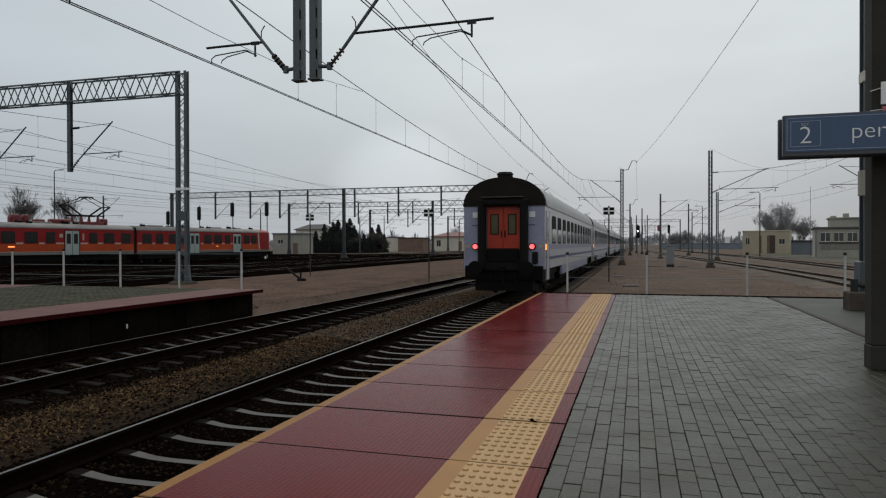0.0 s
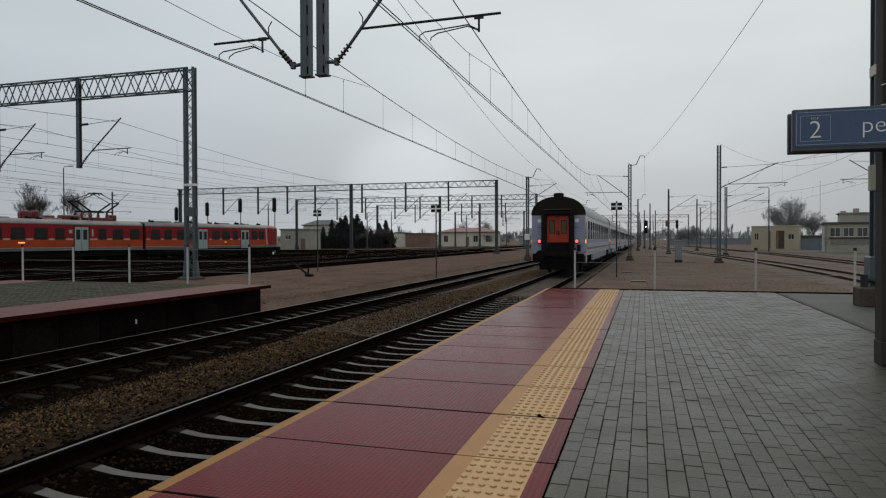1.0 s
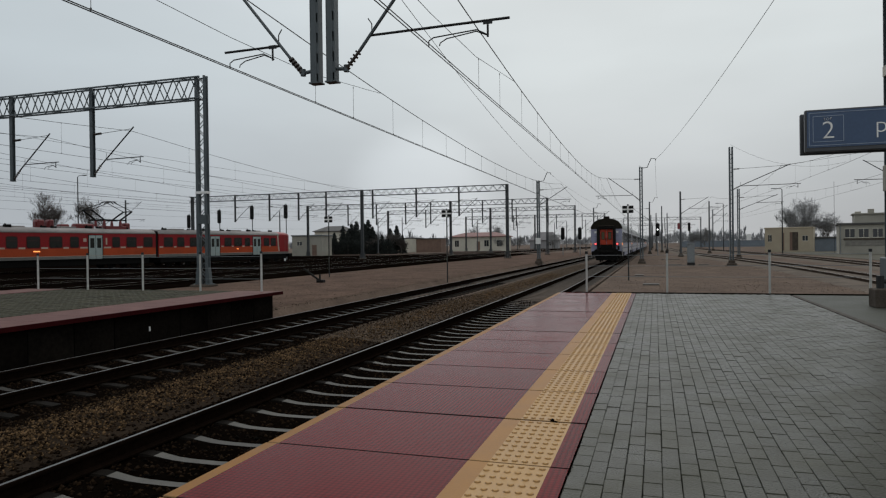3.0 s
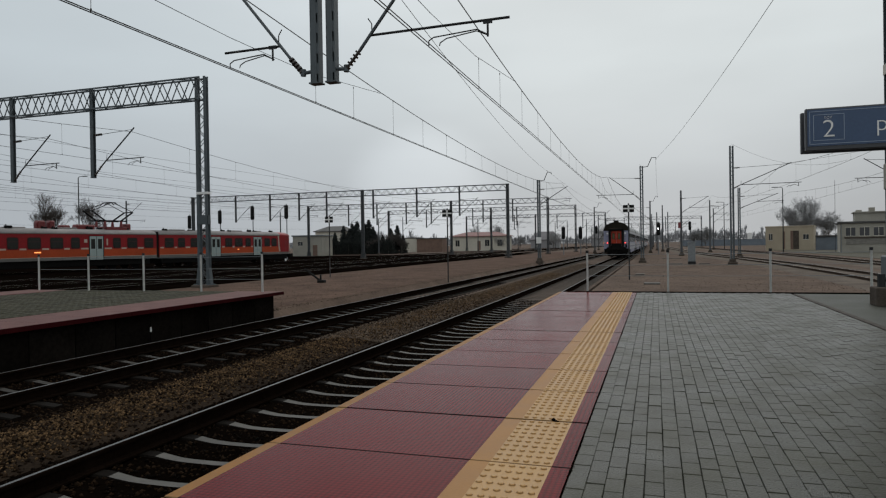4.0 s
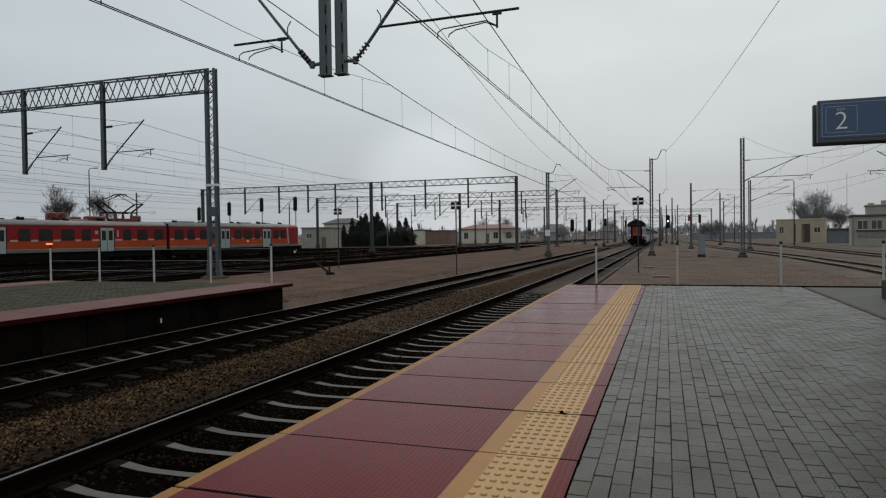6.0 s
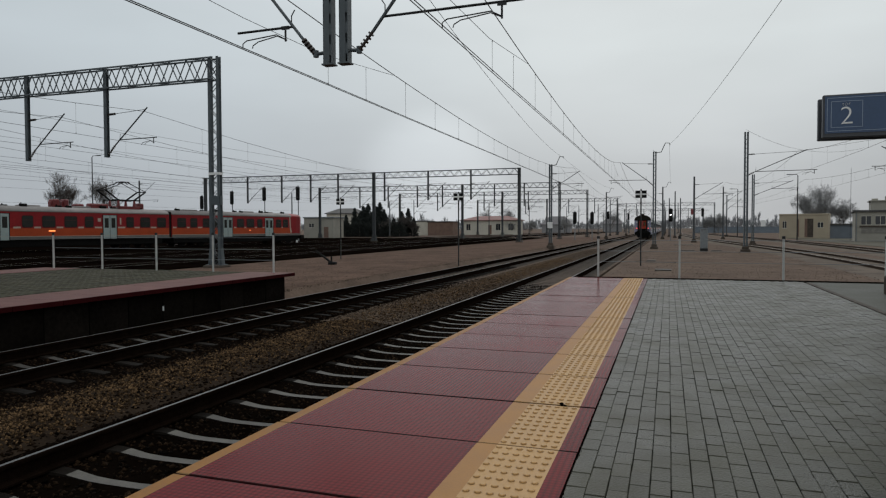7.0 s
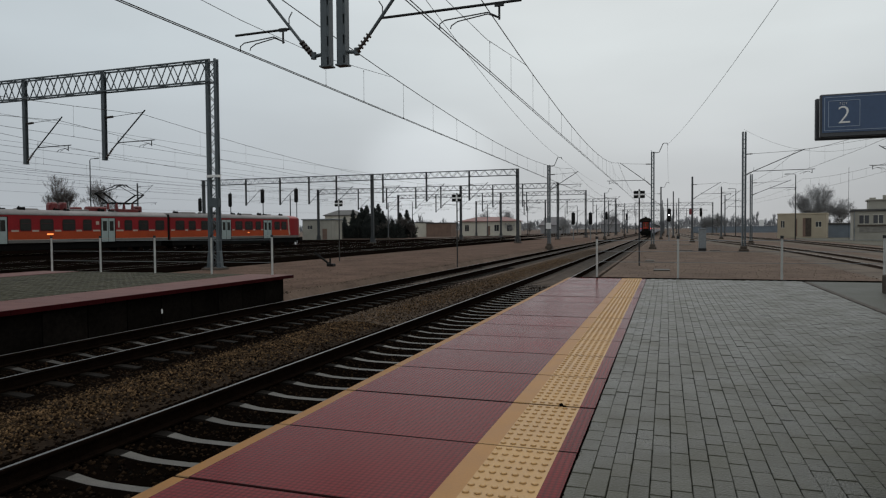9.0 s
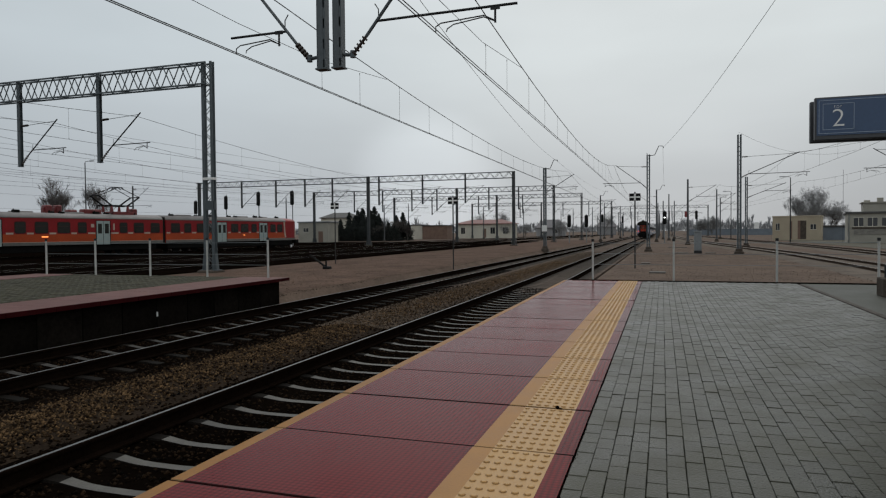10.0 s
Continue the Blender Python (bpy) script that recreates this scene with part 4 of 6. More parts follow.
def portal(name, y, x0, x1, legs, z0, z1, drops, label, near=False, arm=True, s=1, mid_leg_w=0.5):
    g = thing(name, label, "portal")
    b = Build()
    truss(b, x0, x1, y, z0, z1, 0.42 if near else 0.6, 1.02 if near else 1.3, 0.036 if near else 0.035)
    part("beam", b, "steel" if near else "farsteel", g)
    for x in legs:
        b = Build()
        if near:
            lattice_leg(b, x - 0.05, y, GROUND, z1 + 0.06)
        else:
            for sx in (-1, 1):
                b.box(x + sx * 0.115 - 0.075, x + sx * 0.115 + 0.075, y - 0.2, y + 0.2, GROUND, z1 + 0.06)
            for i in range(9):
                z = GROUND + 0.6 + i * (z1 - GROUND - 0.6) / 9
                b.box(x - 0.18, x + 0.18, y - 0.21, y + 0.21, z, z + 0.22)
        leg = part("leg", b, "steel" if near else "farsteel", g)
        xc = x - 0.05 if near else x
        part("footing", Build().box(xc - 0.5, xc + 0.5, y - 0.45, y + 0.45, GROUND - 0.3, GROUND + 0.12, 0, 0.04), "oldfoot", leg)
        for sx in (-1, 1):                        # raking feet beside the leg
            gus = Build().bar((xc + sx * 0.40, y, GROUND + 0.1), (xc + sx * 0.3, y, GROUND + 0.95), 0.06, 0.22)
            gus.box(xc + sx * 0.38 - 0.09, xc + sx * 0.38 + 0.09, y - 0.25, y + 0.25, GROUND + 0.11, GROUND + 0.15)
            part("gusset", gus, "steel" if near else "farsteel", leg)
        if near:
            part("pale_band", Build().box(xc - 0.33, xc + 0.33, y - 0.13, y + 0.13, 3.98, 4.1), "white", leg, "white painted band")
    for d in drops:
        x, zb = d[0], d[1]
        drop_post(g, x, y, zb, z1 + 0.03, 0.19 if near else 0.2, "steel" if near else "farsteel")
        if arm:
            cantilever(g, x, y, zb + 0.12, s, 2.55, 2.25, 5.65, None, 0.035)
    return g


# portal over the platform tracks: only its two hanging posts and arms reach into view
def near_portal():
    y = 12.5
    g = thing("platform_portal", "grey-green steel portal over the platform tracks with two hanging posts", "portal")
    b = Build()
    truss(b, -17.0, 4.6, y, 8.3, 9.3)
    part("beam", b, "steel", g)
    for x, zb in ((-17.0, 0.0), (4.6, 0.0)):
        b = Build()
        lattice_leg(b, x, y, zb, 9.36)
        part("leg", b, "steel", g)
    for x in (-6.715, -6.345):
        b = Build()
        b.box(x - 0.1, x - 0.08, y - 0.09, y + 0.09, 4.72, 9.3)
        b.box(x + 0.08, x + 0.1, y - 0.09, y + 0.09, 4.72, 9.3)
        b.box(x - 0.085, x + 0.045, y - 0.09, y - 0.075, 4.72, 9.3)
        b.box(x - 0.085, x + 0.045, y + 0.075, y + 0.09, 4.72, 9.3)
        z = 4.9
        while z < 9.2:
            b.box(x + 0.04, x + 0.085, y - 0.085, y + 0.085, z, z + 0.22)
            z += 0.42
        b.box(x - 0.13, x + 0.13, y - 0.11, y + 0.11, 4.70, 4.73)
        part("drop_post", b, "steel", g)
    # raking struts with insulators, registration tubes and steady arms
    for x, s, wx in ((-6.83, -1, -8.85), (-6.23, 1, -4.25)):
        zl = 4.98
        b = Build()
        b.tube((x, y, zl), (x + s * 0.2, y, zl - 0.02), 0.04, 8)
        insulator(b, (x + s * 0.2, y, zl - 0.02), (x + s * 0.5, y, zl + 0.32))
        b.tube((x + s * 0.5, y, zl + 0.32), (x + s * 2.15, y, zl + 2.35), 0.034, 8)
        b.tube((x + s * 0.2, y, zl - 0.08), (x + s * 0.2, y, zl + 0.06), 0.06, 8)
        part("strut", b, ["steel", "ceramic"], g)
        b = Build()
        zt = 5.6
        xa = x + s * 0.78
        b.tube((xa - s * 0.03, y, zt - 0.01), (wx + s * (1.65 if s > 0 else 0.1), y, zt + (0.02 if s > 0 else -0.02)), 0.027, 8)
        b.chain([(xa + s * 0.0, y, zt), (xa + s * 0.0, y, zt + 0.22), (xa - s * 0.08, y, zt + 0.34)], 0.012, 6)
        tube = part("registration_tube", b, "darksteel", g)
        b = Build()
        bx = wx + s * 1.22 if s > 0 else x - 0.93
        tip = wx + 0.02
        b.tube((bx, y, zt), (bx, y, zt - 0.3), 0.022, 8)
        b.box(bx - 0.09, bx + 0.09, y - 0.02, y + 0.02, zt - 0.05, zt + 0.02)
        e = -1 if s > 0 else -1
        b.chain([(bx, y, zt - 0.26), (bx - 0.22, y, zt - 0.14), (tip + 0.1, y, zt - 0.2), (tip, y, zt - 0.26), (tip, y, 5.24)], 0.013, 6)
        b.chain([(bx, y + 0.06, zt - 0.26), (bx - 0.24, y + 0.06, zt - 0.15), (tip + 0.35, y + 0.06, zt - 0.23), (tip + 0.22, y + 0.06, zt - 0.3), (tip + 0.2, y + 0.06, 5.24)], 0.012, 6)
        part("steady_arm", b, "darksteel", tube)


def catenary(x, spans, label, top=7.3, low=6.0, z=5.22, near=False, x_at=None):
    """Contact wires, messenger wire and droppers over one track, hung at the given supports."""
    c = thing("overhead_wires", label, "overhead wire")
    fx = x_at or (lambda y: x)
    hang = lambda y: 6.98 if abs(y - 12.5) < 1 else top
    r = 0.0108 if near else 0.009
    for dx in ((-0.035, 0.035) if near else (0.0,)):
        b = Build()
        ys = np.linspace(spans[0], spans[-1], 3 + int((spans[-1] - spans[0]) / 12))
        b.chain([(fx(y) + dx, y, z) for y in ys], r, 5)
        part("contact_wire", b, "wire", c)
    mess, drop = Build(), []
    for a, e in zip(spans, spans[1:]):
        pts = []
        for i in range(15):
            u = i / 14
            y = a + (e - a) * u
            zz = low + (hang(a) * (1 - u) + hang(e) * u - low) * (2 * u - 1) ** 2
            pts.append((fx(y), y, zz))
        mess.chain(pts, r * 1.25, 5)
        n = int((e - a) / (3.0 if near else 4.2))
        for i in range(1, n):
            u = i / n
            if near and (u < 0.17 or u > 0.83):
                continue
            y = a + (e - a) * u
            drop.append((fx(y), y, low + (hang(a) * (1 - u) + hang(e) * u - low) * (2 * u - 1) ** 2))
    part("messenger_wire", mess, "wire", c)
    if near:
        for s in spans:                           # stitch wire below each support
            b = Build()
            zs = low + (hang(s) - low) * (1 - 2 * 8.3 / 50.5) ** 2 + 0.01
            pts = [(fx(s), s - 8.3, zs), (fx(s), s - 3.5, 5.95), (fx(s), s, 5.9), (fx(s), s + 3.5, 5.97), (fx(s), s + 8.3, zs)]
            b.chain(pts, 0.007, 5)
            part("stitch_wire", b, "wire", c)
            for dy, zz in ((-6.2, 6.2), (-3.8, 6.0), (3.8, 6.0), (6.2, 6.2)):
                drop.append((fx(s), s + dy, zz))
    b = Build()
    for k, (dx, y, zz) in enumerate(drop):
        d = Build()
        d.tube((dx, y, zz), (dx, y, z), 0.005 if near else 0.004, 4)
        d.tube((dx, y, zz - 0.05), (dx, y, zz), 0.012, 4).tube((dx, y, z), (dx, y, z + 0.05), 0.014, 4)
        part("dropper", d, "wire", c)


near_portal()
portal("yard_portal", 27.7, -56.0, -21.2, (-21.2,), 8.68, 9.72, ((-28.05, 5.1), (-33.6, 5.1), (-40.0, 5.1)), "grey lattice steel portal over the yard tracks with hanging arms", True)
portal("far_yard_portal", 88.7, -70.3, -19.1, (-19.1, -40.6, -70.0), 8.6, 9.42, ((-62.1, 5.3), (-56.0, 5.3), (-51.0, 5.3), (-46.4, 5.3), (-38.9, 5.3), (-32.2, 5.3), (-25.9, 5.3)), "long steel portal across the yard tracks with hanging posts", False)
portal("far_yard_portal", 118.0, -66.0, -18.2, (-18.2, -36.1, -65.8), 8.55, 9.4, ((-57, 5.3), (-51, 5.3), (-45, 5.3), (-40, 5.3), (-30, 5.3), (-24.5, 5.3)), "distant steel portal across the yard tracks", False)
portal("far_yard_portal", 144.0, -59.5, -16.3, (-16.3, -34.8, -59.3), 8.6, 9.4, ((-50, 5.3), (-45, 5.3), (-39, 5.3), (-29, 5.3), (-22, 5.3)), "distant steel portal across the yard tracks", False)
portal("far_yard_portal", 185.0, -52.0, -13.0, (-13.0, -32, -52.0), 8.6, 9.4, ((-45, 5.3), (-38, 5.3), (-26, 5.3), (-19, 5.3)), "distant steel portal across the yard tracks", False)
portal("far_line_portal", 230.0, -16.0, 14.0, (-16.0, 14.0), 8.6, 9.4, ((-10, 5.3), (3, 5.3), (8, 5.3)), "distant steel portal over the main line", False)
portal("far_line_portal", 300.0, -18.0, 14.0, (-18.0, 14.0), 8.6, 9.4, ((-10, 5.3), (3, 5.3), (8, 5.3)), "distant steel portal over the main line", False)


def mast(x, y, height, label, s=0, wire_x=None, lattice=False, horn=0, width=0.3, arm_z=5.1, rise=2.1, reach=2.75, z0=GROUND):
    m = thing("catenary_mast", label, "mast")
    b = Build()
    w = width
    if lattice:
        for sx in (-1, 1):
            b.box(x + min(sx * w / 2, sx * w * 0.13), x + max(sx * w / 2, sx * w * 0.13), y - w / 2, y + w / 2, z0, height)
        z = z0 + 0.5
        while z < height - 0.4:
            b.tube((x - w / 2, y, z), (x + w / 2, y, z + 0.35), 0.02, 4).tube((x + w / 2, y, z + 0.35), (x - w / 2, y, z + 0.7), 0.02, 4)
            z += 0.7
    else:
        b.tube((x, y, z0), (x, y, height), w / 2, 8, 0, w * 0.36)
    part("shaft", b, "mastgrey" if not lattice else "steel", m)
    part("footing", Build().box(x - 0.34, x + 0.34, y - 0.32, y + 0.32, z0 - 0.3, z0 + 0.22, 0, 0.05).box(x - 0.24, x + 0.24, y - 0.22, y + 0.22, z0 + 0.2, z0 + 0.45, 0, 0.04), "oldfoot", m)
    if s:
        cantilever(m, x, y, arm_z, s, reach, rise, 5.3, wire_x, 0.03)
    if horn:
        b = Build()
        b.chain([(x, y, height - 0.1), (x + horn * 0.55, y, height - 0.05), (x + horn * 0.9, y, height + 0.75), (x + horn * 1.25, y, height + 0.72), (x + horn * 1.3, y, height + 0.55)], 0.035, 6)
        part("wire_horn", b, "darksteel", m)
    return m


mast(-1.19, 63.05, 8.15, "grey steel catenary mast with one arm beside the main track", -1, -4.2, True, 1, 0.31)
mast(-11.06, 66.0, 7.6, "grey steel catenary mast with one arm between the tracks", 1, -8.8, True, 1, 0.31, rise=1.7)
mast(5.70, 56.6, 8.7, "tall grey lattice mast with a wide arm over the side track", 1, 9.6, True, 0, 0.31, 5.35, 1.75, 4.1)
mast(-0.9, 118.0, 8.2, "distant catenary mast with one arm", -1, -4.2, False, 1)
mast(-11.0, 128.0, 8.0, "distant catenary mast with one arm", 1, -8.8, False, 1)
mast(3.15, 92.0, 7.9, "distant grey mast with an arm over the side track", 1, 6.9, False, 0, 0.3, 5.0, 2.0, 3.3)
mast(9.0, 82.0, 7.25, "distant grey mast with an arm over the outer track", 1, 12.6, True, 0, 0.28, 4.9, 1.5, 3.9)
for i, (x, y, h, s) in enumerate(((-1.0, 175, 8.2, -1), (1.2, 133, 8.2, 0), (-11, 190, 8.2, 1), (0.2, 150, 7.6, 0), (-13.5, 168, 8.2, 1), (8.5, 118, 8.0, 1), (2.6, 160, 8.0, 1), (6.0, 175, 8.0, 1), (11.5, 150, 8.0, 1), (-1.0, 235, 8.2, -1), (-10.5, 250, 8.2, 1), (-15.0, 215, 8.5, 1),
                                 (-20.0, 205, 8.5, 1), (-27.0, 215, 8.5, 1), (-22.0, 255, 8.5, -1), (-33.0, 230, 8.5, 1), (-14.5, 270, 8.5, 1), (-1.0, 290, 8.2, -1), (-7.0, 310, 8.2, 1), (3.5, 260, 8.0, 1), (-18, 330, 8.2, 1), (-27, 300, 8.2, 1), (-55.0, 128.0, 7.0, 1), (-62.0, 160.0, 8.6, 1), (-68.5, 112.0, 8.2, 0), (-46.0, 175.0, 8.2, 1), (-40.0, 200.0, 8.2, -1))):
    mast(x, y, h, "distant grey catenary mast in the haze", s, None, False, 0, 0.28)
mast(17.3, 55.0, 8.6, "grey mast with an arm over the outer side track", -1, None, True, 0, 0.3, 5.07, 1.9, 2.85)

L1, L2, L3 = "paired contact wires with messenger wire and droppers over the platform track", "overhead wires over the second track", "thin overhead wires over a yard track"
catenary(X1, [-38.0, 12.5, 63.05, 118.0, 175.0, 235.0], L1, 7.3, 6.0, 5.23, True)
catenary(X2, [-38.0, 12.5, 66.0, 128.0, 190.0, 250.0], L2, 7.2, 6.0, 5.23, True)
for x, dx in ((-25.5, 0.3), (-31.05, 0.5), (-37.5, 1.0), (-43.5, 1.6)):
    catenary(x, [-32.0, 27.7, 88.7, 144.0, 185.0], L3, 7.35, 6.2, 5.65, False, (lambda y, x=x, dx=dx: x + dx * max(0, y - 27.7) / 60))
for x, dx in ((-49.5, 0.9), (-54.0, 2.0)):
    catenary(x, [-32.0, 27.7, 88.7, 144.0], L3, 7.35, 6.2, 5.65, False, (lambda y, x=x, dx=dx: x + dx * max(0, y - 27.7) / 60))
catenary(9.6, [10, 56.6, 92.0, 133.0], "thin overhead wires over the side track", 7.1, 6.0, 5.4, False, lambda y: float(np.interp(y, [p[1] for p in RIGHT_1], [p[0] for p in RIGHT_1])))
catenary(15.4, [20, 89.0, 150.0], "thin overhead wires over the outer side track", 7.0, 6.0, 5.4, False, lambda y: float(np.interp(y, [p[1] for p in RIGHT_2], [p[0] for p in RIGHT_2])))


def line(name, pts, r, label):
    single(name, Build().chain(pts, r, 5), "wire", label, "wire")


def sagging(p, q, sag, n=16):
    p, q = Vector(p), Vector(q)
    return [p.lerp(q, i / n) - Vector((0, 0, sag * 4 * (i / n) * (1 - i / n))) for i in range(n + 1)]


line("feeder_wire", sagging((0.06, 63.05, 8.75), (5.05, 0.5, 9.2), 0.8), 0.009, "single feeder wire from the mast top back over the platform")
line("feeder_wire", sagging((-9.8, 66.0, 8.2), (-5.6, 0.5, 9.3), 1.1, 24), 0.009, "single feeder wire over the second track")
line("feeder_wire", sagging((0.06, 63.05, 8.75), (0.3, 118, 8.8), 0.5), 0.009, "single feeder wire between mast tops")
line("feeder_wire", sagging((-9.8, 66.0, 8.2), (-9.8, 128, 8.6), 0.5), 0.009, "single feeder wire between mast tops")
line("feeder_wire", sagging((5.66, 56.6, 8.9), (14.0, 58.0, 7.3), 0.9), 0.008, "slack wire from the tall mast")
line("feeder_wire", sagging((9.6, 56.6, 7.15), (22.5, 40, 8.3), 0.3), 0.009, "wire over the side tracks")
for z, x in ((8.9, -36), (8.2, -42), (7.9, -58), (6.9, -62), (6.3, -66), (4.9, -70), (9.6, -75)):
    line("yard_wire", sagging((x - 4, -10, z), (x + 3, 120, z), 0.5), 0.010, "thin wire across the yard sky")


# ---- yard furniture ----
def cross_board(x, y):
    t = thing("stop_board", "black board with a white cross on a thin dark post", "sign board", (x, y, GROUND), group="cross boards")
    part("post", Build().tube((0, 0, -0.1), (0, 0, 3.85), 0.035, 8), "darksteel", t)
    bd = part("board", Build().box(-0.27, 0.27, -0.05, -0.02, 3.4, 3.77, 0, 0.006), "black", t)
    part("white_cross", Build().box(-0.26, 0.26, -0.056, -0.048, 3.55, 3.62).box(-0.04, 0.04, -0.058, -0.05, 3.42, 3.75), "white", bd)


for x, y in ((-1.3, 34.8), (-19.3, 37.2), (-10.62, 34.0)):
    cross_board(x, y)


def signal(x, y, z, n=3, lit=None, post=True, top=0.0):
    t = thing("railway_signal", "black railway signal head on a post" if lit is None else "black railway signal showing a white light", "signal", (x, y, 0))
    if post:
        part("post", Build().tube((0, 0.12, GROUND), (0, 0.12, z + 1.2), 0.07, 8), "galv", t)
    hd = part("head", Build().box(-0.3, 0.3, -0.1, 0.1, z - 0.95, z + 1.05, 0, 0.14), "black", t)
    for i in range(n):
        zc = z + 0.6 - i * 0.5
        ln = Build().disc((0, -0.11, zc), (0, 1, 0), 0.09, 0.05, 10)
        part("lens", ln, "whitelamp" if lit == i else "glass", hd)
        part("hood", Build().box(-0.11, 0.11, -0.3, -0.1, zc + 0.09, zc + 0.11), "black", hd)


for x, y, z in ((-67.0, 84.0, 5.3), (-61.6, 84.0, 5.9), (-56.0, 84.0, 6.35), (-50.4, 84.0, 6.34)):
    signal(x, y, z)
for x, y, z in ((-11.2, 205, 4.6), (-15.0, 180, 4.6)):
    signal(x, y, z)
signal(0.35, 108, 3.2, 3, 1)
signal(7.75, 170, 4.9, 3)
signal(-14.46, 110, 2.9, 3)
signal(-11.91, 112, 2.9, 3)
single("signal_box_red", Build().box(2.75, 3.05, 91.5, 91.84, 3.0, 3.75, 0, 0.05), "signalred", "red signal case fixed to a mast", "signal")


def cabinet(x, y):
    t = thing("trackside_cabinet", "grey trackside cabinet on a dark foot", "cabinet", (x, y, GROUND))
    part("body", Build().box(-0.28, 0.28, -0.3, 0.3, 0.22, 1.75, 0, 0.03), "galv", t)
    part("lid", Build().box(-0.31, 0.31, -0.35, 0.35, 1.75, 1.83, 0, 0.02), "galv", t)
    part("foot", Build().box(-0.3, 0.3, -0.32, 0.32, -0.05, 0.22, 0, 0.02), "darksteel", t)


cabinet(2.78, 58.5)
bp = thing("banded_post", "red and white banded post beside the driving end", "marker post", (-47.6, 79.0, GROUND))
for i in range(6):
    part("band", Build().tube((0, 0, -0.05 + i * 0.55), (0, 0, 0.5 + i * 0.55), 0.11, 8), "bandred" if i % 2 else "white", bp)
mast(-75.0, 80.0, 8.6, "grey catenary mast behind the standing train", 1, None, False, 0, 0.3, 6.2, 2.0, 2.8)
for x, y, s in ((-0.735, 4.88, 0.019), (-0.70, 4.83, 0.015), (-0.715, 4.86, 0.010)):
    single("dirt_clod", Build().tube((x, y, 0.0), (x + 0.01, y, s * 0.8), s, 7, 0, s * 0.5), "oily", "dark dirt clod on the tactile strip", "dirt")
single("wall_marker", Build().box(-10.71, -10.68, 12.03, 12.07, -0.52, -0.42), "white", "small white marker on the platform wall", "marker")
for x, y, w in ((1.4, 58.6, 1.3), (3.75, 58.7, 0.8), (-0.2, 31.2, 0.7), (1.6, 78, 2.0), (-0.9, 40, 0.5)):
    single("concrete_slab", Build().box(x - w / 2, x + w / 2, y - 0.3, y + 0.3, GROUND - 0.02, GROUND + 0.06, 0, 0.015), "sleeper", "pale concrete slab lying on the sand", "slab")
st = thing("buffer_lever", "black point lever leaning beside the track", "lever", (-17.1, 31.5, GROUND))
part("lever", Build().tube((-0.75, 0, 0.75), (0.2, 0, 0.1), 0.06, 8), "black", st)
part("weight", Build().box(0.05, 0.45, -0.15, 0.15, -0.02, 0.16, 0, 0.03).tube((0.2, 0, 0), (0.2, 0, 0.45), 0.05, 8), "black", st)
nb = thing("number_board", "small white board on a mast", "sign board", (-11.06, 65.7, 0))
part("board", Build().box(-0.25, 0.25, -0.05, -0.01, 1.3, 1.9, 0, 0.01).box(-0.03, 0.03, -0.01, 0.12, 1.3, 1.9), "white", nb)


def street_lamp(x, y, h, s=1):
    t = thing("yard_lamp", "tall thin yard lamp post with a short arm", "lamp post", (x, y, GROUND))
    part("post", Build().tube((0, 0, -0.1), (0, 0, h), 0.09, 8, 0, 0.06), "darksteel", t)
    part("arm", Build().chain([(0, 0, h - 0.02), (s * 0.15, 0, h + 0.18), (s * 0.9, 0, h + 0.22)], 0.04, 6), "darksteel", t)
    part("lamp_head", Build().box(min(s * 0.8, s * 1.5), max(s * 0.8, s * 1.5), -0.14, 0.14, h + 0.15, h + 0.28, 0, 0.04), "galv", t)


street_lamp(-73.5, 70.0, 11.6, 1)
street_lamp(18.0, 109.6, 9.5, -1)
street_lamp(13.2, 146.0, 9.5, -1)

# ---- trains ----
def arch(w, h_side, h_top, n=12):
    """Half-outline of a carriage body above its side wall, from right eave over the roof to the left."""
    pts = []
    for i in range(n + 1):
        a = math.pi * i / n
        c, s = math.cos(a), math.sin(a)
        pts.append((w * math.copysign(abs(c) ** 0.92, c), h_side + (h_top - h_side) * s ** 0.95))
    return pts


